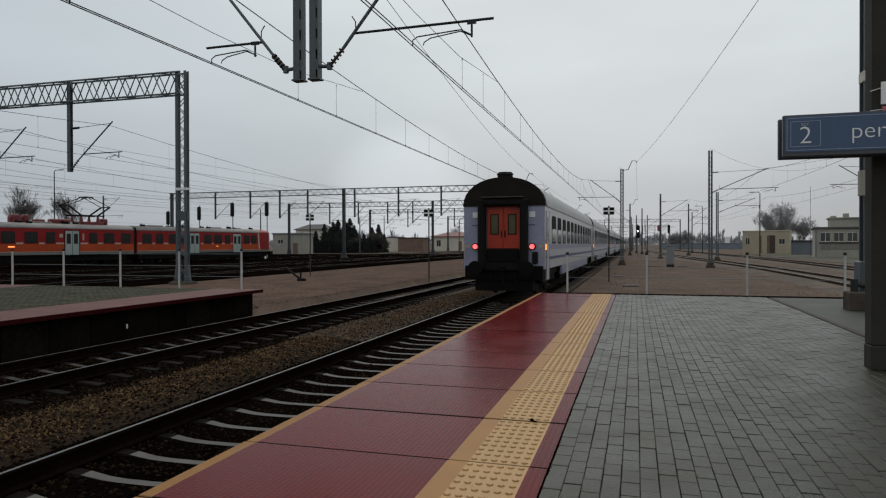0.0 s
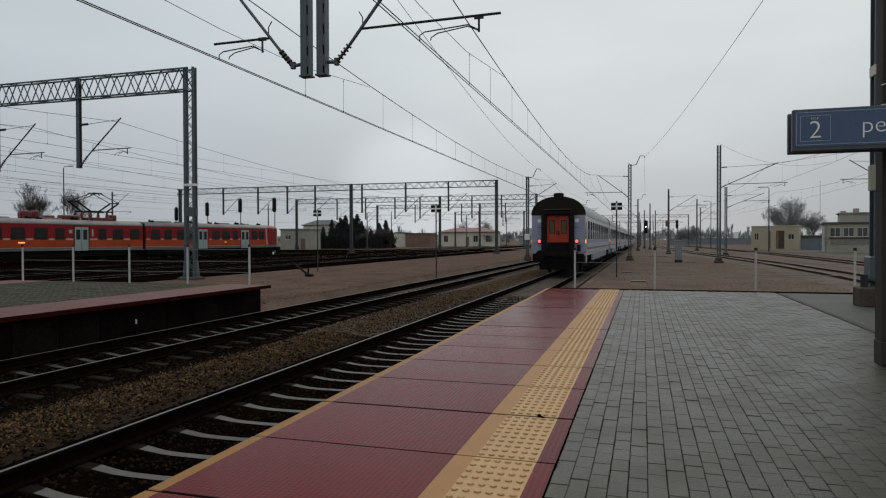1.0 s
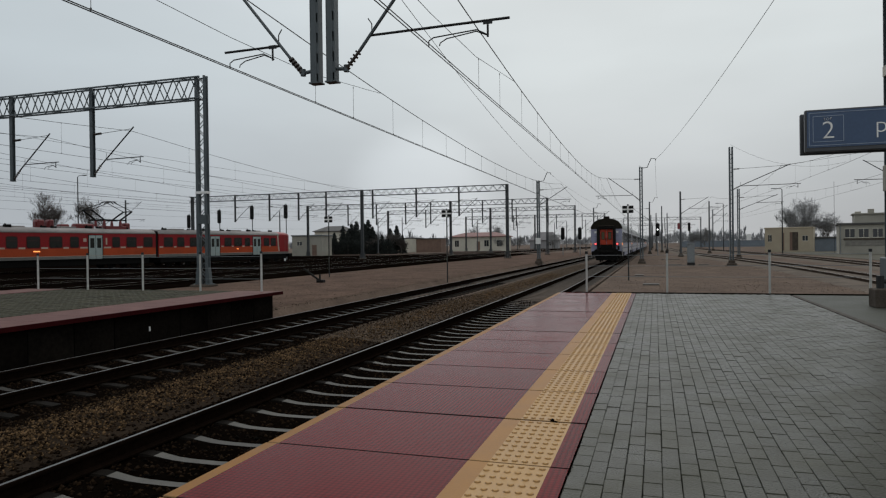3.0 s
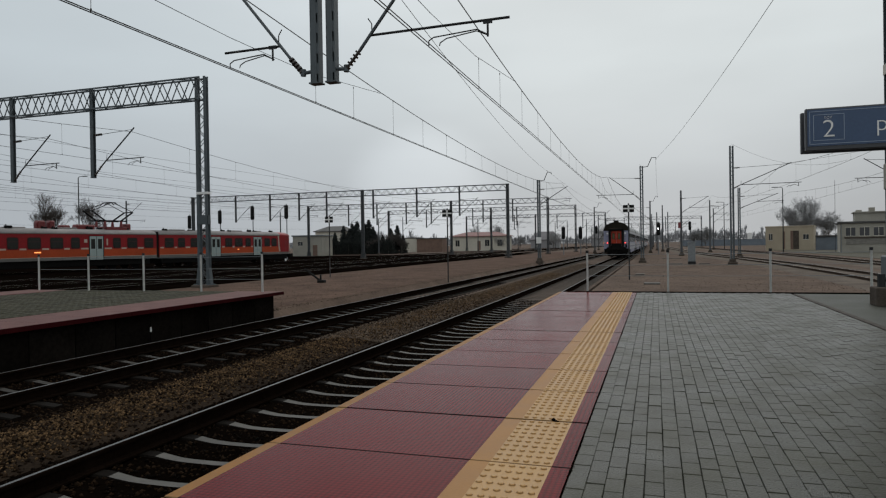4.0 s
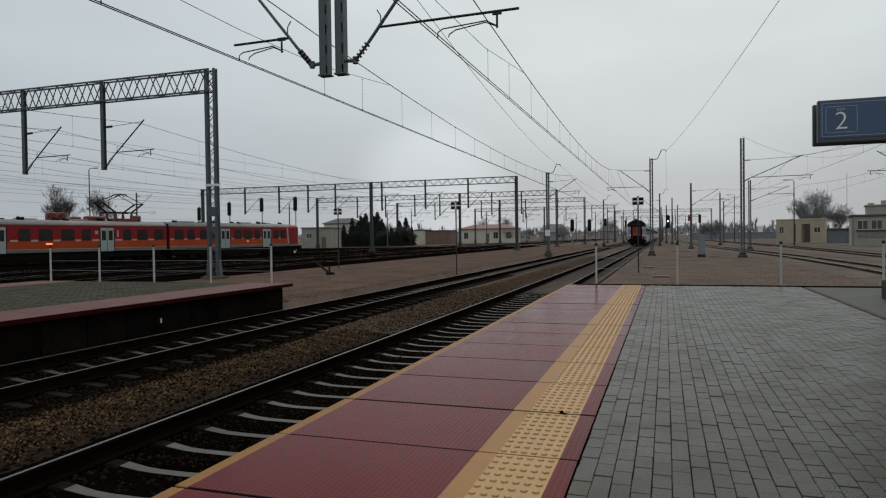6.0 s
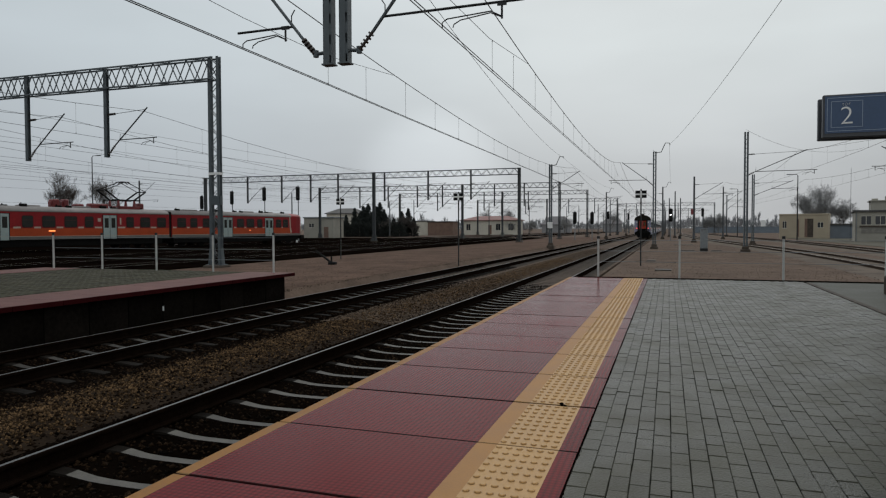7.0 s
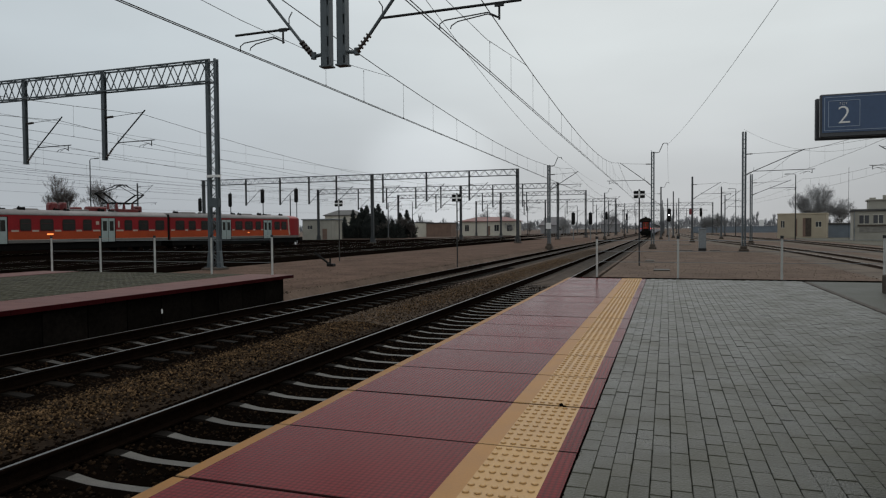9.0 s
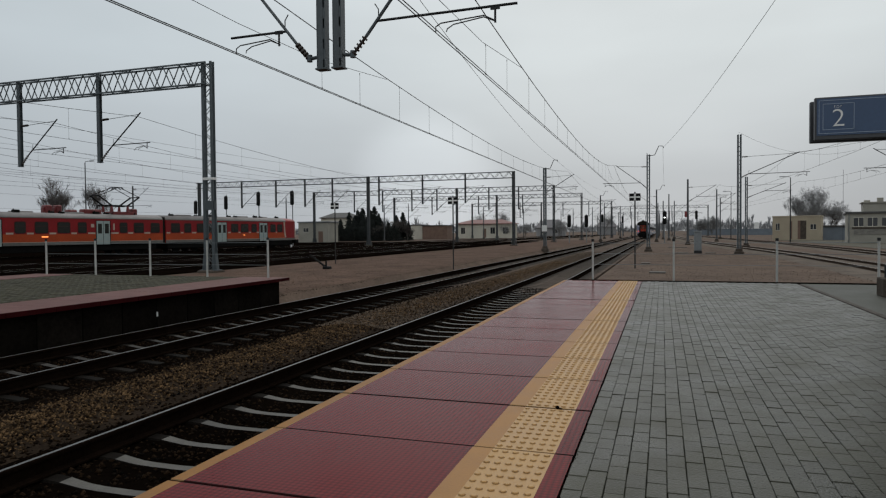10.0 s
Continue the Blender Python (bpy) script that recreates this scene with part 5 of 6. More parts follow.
def coach():
    """A carriage 26.4 m long whose rear end is at y = 0 and whose body runs along +y; z = 0 is the rail head."""
    L, w = 26.1, 1.41
    t = thing("passenger_coach", "pale blue-grey passenger coach with dark windows and a grey roof", "train coach", group="coaches of the departing train")
    body = Build()
    body.add([(-w, 0, 1.0), (-w, 0, 3.2), (-w, L, 3.2), (-w, L, 1.0)], [(0, 1, 2, 3)], 1)
    body.add([(w, 0, 1.0), (w, 0, 3.2), (w, L, 3.2), (w, L, 1.0)], [(3, 2, 1, 0)], 1)
    for y in (0.0, L):
        body.add([(-w, y, 1.0), (w, y, 1.0), (w, y, 3.2), (-w, y, 3.2)], [(0, 1, 2, 3)], 0)
    body.add([(-w, 0, 1.0), (w, 0, 1.0), (w, L, 1.0), (-w, L, 1.0)], [(0, 1, 2, 3)], 0)
    part("body", body, ["coach", "coachside"], t)
    roof = Build()
    ar = arch(w + 0.01, 3.16, 4.16, 16)
    n = len(ar)
    vs = [(x, y, z) for y in (0.35, L - 0.35) for x, z in ar]
    roof.add(vs, [(i, i + 1, n + i + 1, n + i) for i in range(n - 1)])
    rf = part("roof", roof, "coachroof", t, "weathered grey roof", True)
    part("roof_vent", Build().tube((0, 0.28, 4.08), (0, 0.28, 4.28), 0.27, 14).tube((0, 0.28, 4.28), (0, 0.28, 4.36), 0.3, 14, 0, 0.24), "olive", rf)
    for y in (2.2, 6.5, 10.8, 15.2, 19.6, 23.8):
        part("roof_vent", Build().tube((0, y, 4.06), (0, y, 4.26), 0.17, 10), "coachroof", rf)
    for y0, y1 in ((-0.03, 0.35), (L - 0.35, L + 0.03)):
        b = Build()
        vs = [(x * 1.012, y, z + 0.012) for y in (y0, y1) for x, z in ar]
        b.add(vs, [(i, i + 1, n + i + 1, n + i) for i in range(n - 1)] + [tuple(range(n)), tuple(range(n, 2 * n))])
        part("roof_end", b, "olive", t, "sooty olive-black roof end")
    for y, s in ((0.0, -1), (L, 1)):
        e = y + s * 0.02
        end = Build()
        end.box(-0.86, -0.60, min(e, e + s * 0.32), max(e, e + s * 0.32), 1.0, 3.4, 0, 0.07)
        end.box(0.60, 0.86, min(e, e + s * 0.32), max(e, e + s * 0.32), 1.0, 3.4, 0, 0.07)
        end.box(-0.86, 0.86, min(e, e + s * 0.32), max(e, e + s * 0.32), 3.16, 3.42, 0, 0.07)
        end.box(-0.86, 0.86, min(e, e + s * 0.18), max(e, e + s * 0.18), 0.95, 1.4, 0, 0.03)
        gw = part("gangway", end, "rubber", t, "black rubber gangway frame")
        yd = e + s * 0.012
        for x0, x1 in ((-0.58, -0.012), (0.012, 0.58)):
            d = part("end_door", Build().box(x0, x1, min(yd, yd + s * 0.03), max(yd, yd + s * 0.03), 1.3, 3.16, 0, 0.01), "reddoor", t, "orange-red end door")
            xm = (x0 + x1) / 2
            xm += -0.01 if x0 < 0 else 0.01
            part("door_window", Build().box(xm - 0.115, xm + 0.115, min(yd + s * 0.03, yd + s * 0.042), max(yd + s * 0.03, yd + s * 0.042), 2.22, 2.86, 0, 0.005), "doorglass", d)
            part("window_seal", Build().box(xm - 0.15, xm + 0.15, min(yd + s * 0.03, yd + s * 0.036), max(yd + s * 0.03, yd + s * 0.036), 2.185, 2.895, 0, 0.003), "rubber", d)
            part("door_handle", Build().box((x1 if x0 < 0 else x0) - 0.05 * (1 if x0 < 0 else -1) - 0.02, (x1 if x0 < 0 else x0) - 0.05 * (1 if x0 < 0 else -1) + 0.02, min(yd + s * 0.03, yd + s * 0.06), max(yd + s * 0.03, yd + s * 0.06), 2.1, 2.32), "black", d)
        part("fall_plate", Build().box(-0.56, 0.56, min(e + s * 0.05, e + s * 0.2), max(e + s * 0.05, e + s * 0.2), 1.22, 1.72, 0, 0.05), "soot", t)
        part("head_beam", Build().box(-1.36, 1.36, min(e - s * 0.1, e + s * 0.06), max(e - s * 0.1, e + s * 0.06), 0.62, 1.12, 0, 0.02).box(-1.0, 1.0, min(e - s * 0.6, e), max(e - s * 0.6, e), 0.25, 0.65), "soot", t)
        for x in (-0.875, 0.875):
            bf = part("buffer", Build().tube((x, e, 1.05), (x, e + s * 0.5, 1.05), 0.11, 10).disc((x, e + s * 0.55, 1.05), (0, 1, 0), 0.25, 0.06, 16), "soot", t)
        part("coupling_hook", Build().box(-0.08, 0.08, min(e, e + s * 0.35), max(e, e + s * 0.35), 0.92, 1.12, 0, 0.03).chain([(0.0, e + s * 0.25, 0.95), (0.05, e + s * 0.3, 0.5)], 0.04, 6), "soot", t)
        part("canopy_lip", Build().box(-0.72, 0.72, min(e, e + s * 0.36), max(e, e + s * 0.36), 3.44, 3.48, 0, 0.01), "oldfoot", t)
        for x in (-1.36, 1.36):
            part("handrail", Build().chain([(x, e, 1.35), (x, e + s * 0.07, 1.4), (x, e + s * 0.07, 1.9), (x, e, 1.95)], 0.013, 6), "emucream", t)
        for x in (-0.45, 0.42):
            part("brake_hose", Build().chain([(x, e, 0.95), (x, e + s * 0.12, 0.85), (x + 0.04, e + s * 0.2, 0.55), (x + 0.02, e + s * 0.16, 0.4)], 0.03, 6), "soot", t)
        for x in (-0.99, 0.99):
            lamp = part("tail_lamp", Build().disc((x, e + s * 0.04, 1.78), (0, 1, 0), 0.125, 0.08, 14), "black", t)
            part("tail_lens", Build().disc((x, e + s * 0.085, 1.78), (0, 1, 0), 0.085, 0.03, 14), "taillamp" if s < 0 else "glass", lamp, "lit red lens" if s < 0 else "")
            part("end_marking", Build().box(x - 0.1, x + 0.1, min(e + s * 0.001, e + s * 0.006), max(e + s * 0.001, e + s * 0.006), 2.78, 2.97), "white", t)
            part("end_marking", Build().box(x - 0.14, x + 0.1, min(e + s * 0.001, e + s * 0.006), max(e + s * 0.001, e + s * 0.006), 2.5, 2.53), "coachblue", t)
            part("end_marking", Build().box(x - 0.3 * (1 if x < 0 else -1) - 0.08, x - 0.3 * (1 if x < 0 else -1) + 0.08, min(e + s * 0.001, e + s * 0.006), max(e + s * 0.001, e + s * 0.006), 1.74, 1.84), "emucream", t)
        part("cable_socket", Build().box(1.0, 1.18, min(e, e + s * 0.1), max(e, e + s * 0.1), 1.2, 1.6, 0, 0.02), "black", t)
    for s in (-1, 1):
        x = s * w
        # recessed entrance doors near each end
        for y0 in (0.35, L - 1.15):
            d = part("entrance_door", Build().box(min(x - s * 0.03, x + s * 0.012), max(x - s * 0.03, x + s * 0.012), y0, y0 + 0.8, 0.62, 3.0, 0, 0.01), "coachside", t)
            part("door_window", Build().box(min(x, x + s * 0.016), max(x, x + s * 0.016), y0 + 0.2, y0 + 0.6, 1.95, 2.8, 0, 0.003), "glass", d)
            part("step", Build().box(min(x - s * 0.25, x + s * 0.01), max(x - s * 0.25, x + s * 0.01), y0 + 0.05, y0 + 0.75, 0.42, 0.46, 0, 0.006), "soot", t)
            part("handrail", Build().chain([(x, y0 - 0.08, 1.35), (x + s * 0.06, y0 - 0.08, 1.4), (x + s * 0.06, y0 - 0.08, 2.1), (x, y0 - 0.08, 2.15)], 0.014, 6), "emucream", d)
            part("door_gap", Build().box(min(x, x + s * 0.014), max(x, x + s * 0.014), y0 - 0.03, y0 - 0.005, 0.65, 3.0).box(min(x, x + s * 0.014), max(x, x + s * 0.014), y0 + 0.805, y0 + 0.83, 0.65, 3.0), "soot", d)
        k = 12
        for i in range(k):
            y0 = 1.75 + i * (L - 3.5) / k
            lo, hi = (lambda a: min(x, x + s * a)), (lambda a: max(x, x + s * a))
            wd = part("window", Build().plate(lo(0.016), hi(0.016), y0 + 0.27, y0 + 1.48, 1.93, 2.42, 0.08), "coachglass", t)
            part("vent_pane", Build().plate(lo(0.016), hi(0.016), y0 + 0.27, y0 + 1.48, 2.46, 2.86, 0.13), "rubber", wd)
            part("window_frame", Build().plate(lo(0.008), hi(0.008), y0 + 0.22, y0 + 1.53, 1.88, 2.91, 0.16), "soot", wd)
        part("stripe", Build().box(min(x, x + s * 0.006), max(x, x + s * 0.006), 1.3, L - 1.3, 1.32, 1.42), "coachblue", t, "dark blue stripe")
        part("stripe", Build().box(min(x, x + s * 0.005), max(x, x + s * 0.005), 0.05, L - 0.05, 1.68, 1.86), "coach", t)
        part("rain_gutter", Build().box(min(x, x + s * 0.03), max(x, x + s * 0.03), 0.3, L - 0.3, 3.16, 3.2), "coachroof", t)
        part("marker_lamp", Build().box(min(x, x + s * 0.03), max(x, x + s * 0.03), 0.12, 0.3, 1.66, 1.86, 0, 0.01), "sidelamp", t, "glowing orange spot: coach lamp, painted sun glint on the suburban train")
        part("side_skirt", Build().box(min(x - s * 0.1, x), max(x - s * 0.1, x), 5.5, L - 5.5, 0.62, 1.0), "coach", t)
    part("underframe", Build().box(-1.2, 1.2, 0.4, L - 0.4, 0.7, 1.0).box(-1.1, 1.1, 7.5, 11.0, 0.35, 0.75, 0, 0.03).box(-1.1, 1.1, 13.5, 18.0, 0.35, 0.75, 0, 0.03), "soot", t)
    for yc in (3.6, L - 3.6):
        bg = Build()
        for s in (-1, 1):
            bg.box(s * 1.02 - 0.08, s * 1.02 + 0.08, yc - 1.9, yc + 1.9, 0.42, 0.68, 0, 0.03)
        bg.box(-1.0, 1.0, yc - 0.3, yc + 0.3, 0.42, 0.75)
        bo = part("bogie", bg, "soot", t)
        for dy in (-1.25, 1.25):
            ax = Build().tube((-0.9, yc + dy, 0.46), (0.9, yc + dy, 0.46), 0.08, 8)
            for s in (-1, 1):
                ax.disc((s * 0.7525, yc + dy, 0.46), (1, 0, 0), 0.455, 0.11, 20)
            part("wheelset", ax, "soot", bo)
    return t


def emu_car(nose, panto):
    """A suburban train car; its coupling end is at y = 0, its body runs along +y; z = 0 is the rail head."""
    L, w = 20.2, 1.42
    t = thing("suburban_train_car", "red and orange suburban train car with " + ("a raised pantograph" if panto else "a rounded driving end"), "train car", group="standing suburban train")
    b = Build()
    bands = ((0.95, 1.22, 2), (1.22, 1.88, 1), (1.88, 3.24, 0))
    end = L - (2.1 if nose else 0)
    for z0, z1, k in bands:
        for s in (-1, 1):
            b.add([(s * w, 0, z0), (s * w, end, z0), (s * w, end, z1), (s * w, 0, z1)], [(0, 1, 2, 3)], k)
        if nose:
            ring = [(w, end), (w * 0.985, end + 0.9), (w * 0.92, end + 1.7), (w * 0.72, end + 2.25), (0.5, end + 2.5), (-0.5, end + 2.5), (-w * 0.72, end + 2.25), (-w * 0.92, end + 1.7), (-w * 0.985, end + 0.9), (-w, end)]
            for (xa, ya), (xb, yb) in zip(ring, ring[1:]):
                b.add([(xa, ya, z0), (xb, yb, z0), (xb, yb, z1), (xa, ya, z1)], [(0, 1, 2, 3)], 0 if k != 2 else 2)
    b.add([(-w, 0, 0.95), (w, 0, 0.95), (w, 0, 3.24), (-w, 0, 3.24)], [(0, 1, 2, 3)], 0)
    if not nose:
        b.add([(-w, L, 0.95), (w, L, 0.95), (w, L, 3.24), (-w, L, 3.24)], [(0, 1, 2, 3)], 0)
    b.add([(-w, 0, 0.95), (w, 0, 0.95), (w, end, 0.95), (-w, end, 0.95)], [(0, 1, 2, 3)], 2)
    part("body", b, ["emured", "emuorange", "emugrey"], t)
    ar = arch(w + 0.005, 3.22, 3.70, 14)
    n = len(ar)
    rb = Build()
    st = [0, end] + ([end + 1.7, end + 2.38] if nose else [])
    vs = []
    for i, y in enumerate(st):
        sc, dz = ((1, 0), (1, 0), (0.92, -0.1), (0.62, -0.3))[i]
        vs += [(x * sc, y, 3.22 + (z - 3.22) * (1 + dz)) for x, z in ar]
    rb.add(vs, [(j * n + i, j * n + i + 1, (j + 1) * n + i + 1, (j + 1) * n + i) for j in range(len(st) - 1) for i in range(n - 1)] + [tuple(range(n)), tuple(range((len(st) - 1) * n, len(st) * n))])
    if nose:
        rb.k = [1 if any(rb.v[i][1] > end + 0.1 for i in f) else 0 for f in rb.f]
    roof = part("roof", rb, ["emuroof", "emured"], t, "dusty grey roof", True)
    if nose:
        for x in (-w - 0.012, w - 0.008):
            # a slanting cream stripe divides the side from the red driving end
            b = Build()
            b.add([(xx, y, z) for xx in (x, x + 0.02) for y, z in ((end - 0.42, 3.2), (end - 0.2, 3.2), (end - 0.1, 1.95), (end + 0.05, 1.3), (end - 0.2, 1.3), (end - 0.32, 1.95))],
                  [(0, 1, 2, 3, 4, 5), (11, 10, 9, 8, 7, 6)] + [(i, 6 + i, 6 + (i + 1) % 6, (i + 1) % 6) for i in range(6)])
            part("cream_stripe", b, "emucream", t)
            part("white_corner", Build().box(x * 0.8, x * 0.8 + 0.05, end + 2.0, end + 2.2, 1.3, 2.2, 0, 0.02), "emucream", t)
    for y0, y1, x in ((2.2, 4.0, 0.3), (6.5, 8.2, -0.2), (11.0, 12.5, 0.2), (15, 16, 0)):
        part("roof_vent", Build().box(x - 0.35, x + 0.35, y0, y1, 3.6, 3.8, 0, 0.05), "emuroof", roof)
    for y0, x, k in ((1.2, 0.5, 0.16), (5.3, -0.4, 0.12), (6.2, 0.6, 0.2), (9.3, 0.4, 0.14), (10.1, 0.6, 0.12), (13.4, 0.5, 0.2), (14.6, 0.3, 0.13), (17.2, 0.5, 0.16)):
        part("roof_fitting", Build().box(x - 0.15, x + 0.15, y0, y0 + 0.35 + k, 3.55, 3.68 + k, 0, 0.04).tube((x, y0 + 0.1, 3.6), (x, y0 + 0.1, 3.76 + k), 0.05, 6), "soot", roof, "small dark roof fitting")
    # doors and windows: door pairs at a quarter and three quarters
    for s in (-1, 1):
        x = s * w
        lo, hi = (lambda a: min(x, x + s * a)), (lambda a: max(x, x + s * a))
        for yc in ((7.5, 14.08) if nose else (4.2, 13.69)):
            for dy in (-0.66, 0.02):
                d = part("door_leaf", Build().box(lo(0.02), hi(0.02), yc + dy, yc + dy + 0.64, 0.92, 3.02, 0, 0.008), "emudoor", t, "pale green-grey sliding door")
                part("door_window", Build().box(lo(0.026), hi(0.026), yc + dy + 0.12, yc + dy + 0.52, 1.9, 2.78, 0, 0.003), "glass", d)
            part("door_gap", Build().box(lo(0.012), hi(0.012), yc - 0.74, yc + 0.74, 0.92, 3.06), "soot", t)
        for y0, wd in (((0.68, 1.05), (2.34, 0.85), (3.99, 1.0), (5.45, 0.85), (8.9, 1.02), (10.4, 1.15), (12.1, 0.8), (15.3, 0.9), (16.55, 0.88)) if nose else ((0.8, 1.05), (2.2, 0.9), (5.9, 0.84), (7.53, 1.06), (9.44, 1.08), (11.29, 0.76), (15.4, 0.75), (16.91, 1.04), (18.81, 0.98))):
            wn = part("window", Build().plate(lo(0.014), hi(0.014), y0, y0 + wd, 1.97, 2.86, 0.13), "glass", t)
            part("window_frame", Build().plate(lo(0.008), hi(0.008), y0 - 0.05, y0 + wd + 0.05, 1.92, 2.91, 0.16), "emudark", wn)
            part("vent_rail", Build().box(lo(0.02), hi(0.02), y0 + 0.03, y0 + wd - 0.03, 2.52, 2.55), "emudark", wn)
        for y0, y1 in ((0.1, 0.55), (1.87, 2.2), (3.3, 3.88), (5.1, 5.35), (8.4, 8.78), (10.0, 10.3), (11.65, 12.0), (12.95, 13.3), (16.26, 16.48)) if nose else ((5.2, 5.78), (6.85, 7.4), (8.72, 9.3), (10.65, 11.15), (12.2, 12.9), (14.5, 15.25), (16.25, 16.8), (18.05, 18.7)):
            part("cream_bar", Build().box(lo(0.006), hi(0.006), y0, y1, 1.86, 2.0), "emucream", t)
        part("sill_line", Build().box(lo(0.02), hi(0.02), 0.05, end, 1.19, 1.225), "emucream", t)
        part("gutter", Build().box(lo(0.02), hi(0.02), 0, end, 3.2, 3.26), "emugrey", t)
        part("pictogram", Build().box(lo(0.006), hi(0.006), 12.5, 12.8, 2.45, 2.75).box(lo(0.006), hi(0.006), 14.7, 14.85, 2.2, 2.8), "emucream", t)
    part("underframe", Build().box(-1.2, 1.2, 0.4, L - 0.6, 0.35, 0.95, 0, 0.05), "soot", t)
    for yc in (3.0, L - 3.2):
        bo = part("bogie", Build().box(-1.15, 1.15, yc - 1.8, yc + 1.8, 0.4, 0.75, 0, 0.05), "soot", t)
        for dy in (-1.25, 1.25):
            part("wheelset", Build().tube((-0.9, yc + dy, 0.48), (0.9, yc + dy, 0.48), 0.08, 8).disc((0.7525, yc + dy, 0.48), (1, 0, 0), 0.48, 0.12, 18).disc((-0.7525, yc + dy, 0.48), (1, 0, 0), 0.48, 0.12, 18), "soot", bo)
    part("gangway", Build().box(-1.34, 1.34, -0.34, 0.012, 0.9, 3.5, 0, 0.05), "rubber", t)
    if nose:
        y = end + 2.5
        part("front_window", Build().box(-0.42, 0.42, y - 0.02, y + 0.015, 2.05, 2.85, 0, 0.01), "glass", t)
        for x in (-0.9, 0.9):
            part("headlamp", Build().disc((x, y - 0.12, 1.5), (0, 1, 0), 0.15, 0.2, 12), "emucream", t)
        part("buffer_beam", Build().box(-1.3, 1.3, y - 0.5, y + 0.1, 0.55, 1.0, 0, 0.05), "soot", t)
    if panto:
        p = part("pantograph", Build().box(-0.7, 0.7, 15.3, 17.5, 3.55, 3.93, 0, 0.04), "rednose", t, "dark raised pantograph on a red frame")
        for x in (-0.6, 0.6):
            for ya, yb, yc in ((15.2, 13.9, 15.9), (16.9, 18.2, 16.3)):
                part("lower_arm", Build().tube((x, ya, 4.5), (x, yb, 5.35), 0.075, 6), "black", p)
                part("upper_arm", Build().tube((x, yb, 5.35), (x * 0.8, yc, 6.15), 0.035, 5), "black", p)
            part("base_rail", Build().box(x - 0.06, x + 0.06, 14.6, 17.5, 4.42, 4.54), "black", p)
            for y in (15.2, 16.9):
                part("insulator", Build().tube((x, y, 3.9), (x, y, 4.45), 0.16, 8, 0, 0.09), "rednose", p)
        for y in (13.9, 18.2):
            part("cross_tube", Build().tube((-0.6, y, 5.35), (0.6, y, 5.35), 0.05, 6), "black", p)
        for y in (15.9, 16.3):
            part("contact_strip", Build().chain([(-0.95, y, 5.95), (-0.6, y, 6.2), (0.6, y, 6.2), (0.95, y, 5.95)], 0.045, 6), "black", p)
        for y0, y1, h in ((9.15, 9.75, 4.36), (10.15, 10.6, 4.38), (11.2, 12.0, 4.02), (12.6, 14.4, 4.1), (17.6, 18.2, 4.25)):
            part("roof_box", Build().box(-0.36, 0.36, y0, y1, 3.6, h, 0, 0.09).box(-0.2, 0.2, y0 - 0.12, y0 + 0.1, 3.6, h - 0.18, 0, 0.04), "rednose", roof, "red roof equipment box")
    return t


def suburban_train():
    turn = -math.degrees(math.atan2(2.9, 19.8))
    a = emu_car(True, False)
    a.matrix_basis = pose(-48.2, 54.36, YARD, 0, 0, turn)
    d = Vector((2.9, 19.8, 0)).normalized()
    b = emu_car(False, True)
    o = Vector((-48.2, 54.36, YARD)) - d * 20.55
    b.matrix_basis = pose(o.x, o.y, o.z, 0, 0, turn)
    # low-sun reflections on the car sides, added as small glowing boxes
    glow = Build().box(1.42, 1.45, 8.05, 8.6, 1.6, 1.69, 0, 0.01)
    part("marker_lamp", glow, "sidelamp", b, "glowing orange spot: coach lamp, painted sun glint on the suburban train")
    part("marker_lamp", Build().box(1.42, 1.44, 10.75, 11.05, 1.6, 1.66, 0, 0.01), "sidelamp", a, "glowing orange spot: coach lamp, painted sun glint on the suburban train")


suburban_train()
PITCH = 26.75
COACHES = [coach()]
for _ in range(6):
    COACHES.append(copy_thing(COACHES[0], pose(0, 0, 0)))

# ---- buildings ----
def house(name, label, at, turn, w, d, h, wall, roof, windows=(), doors=(), overhang=0.3, gable=0.0, roof_h=0.25):
    """Front towards -y, its left front corner at the origin."""
    t = thing(name, label, "building", at, turn)
    part("wall", Build().box(0, w, 0, d, -0.3, h), wall, t)
    b = Build()
    if gable:
        o = overhang
        b.add([(-o, -o, h), (w + o, -o, h), (w + o, d + o, h), (-o, d + o, h), (w * 0.22, d / 2, h + gable), (w * 0.78, d / 2, h + gable), (-o, -o, h - 0.15), (w + o, -o, h - 0.15), (w + o, d + o, h - 0.15), (-o, d + o, h - 0.15)],
              [(0, 1, 5, 4), (1, 2, 5), (2, 3, 4, 5), (3, 0, 4), (6, 7, 1, 0), (7, 8, 2, 1), (8, 9, 3, 2), (9, 6, 0, 3), (9, 8, 7, 6)])
    else:
        b.box(-overhang, w + overhang, -overhang, d + overhang, h, h + roof_h, 0, 0.03)
    part("roof", b, roof, t)
    for x0, x1, z0, z1 in windows:
        wd = part("window", Build().box(x0, x1, -0.03, 0.02, z0, z1), "window", t)
        part("frame", Build().box(x0 - 0.06, x1 + 0.06, -0.05, 0.0, z0 - 0.08, z0).box(x0 - 0.06, x1 + 0.06, -0.05, 0.0, z1, z1 + 0.06).box((x0 + x1) / 2 - 0.03, (x0 + x1) / 2 + 0.03, -0.05, 0.0, z0, z1), "cream", wd)
    for x0, x1, z0, z1 in doors:
        part("door", Build().box(x0, x1, -0.04, 0.02, z0, z1), "brownfence", t)
    return t


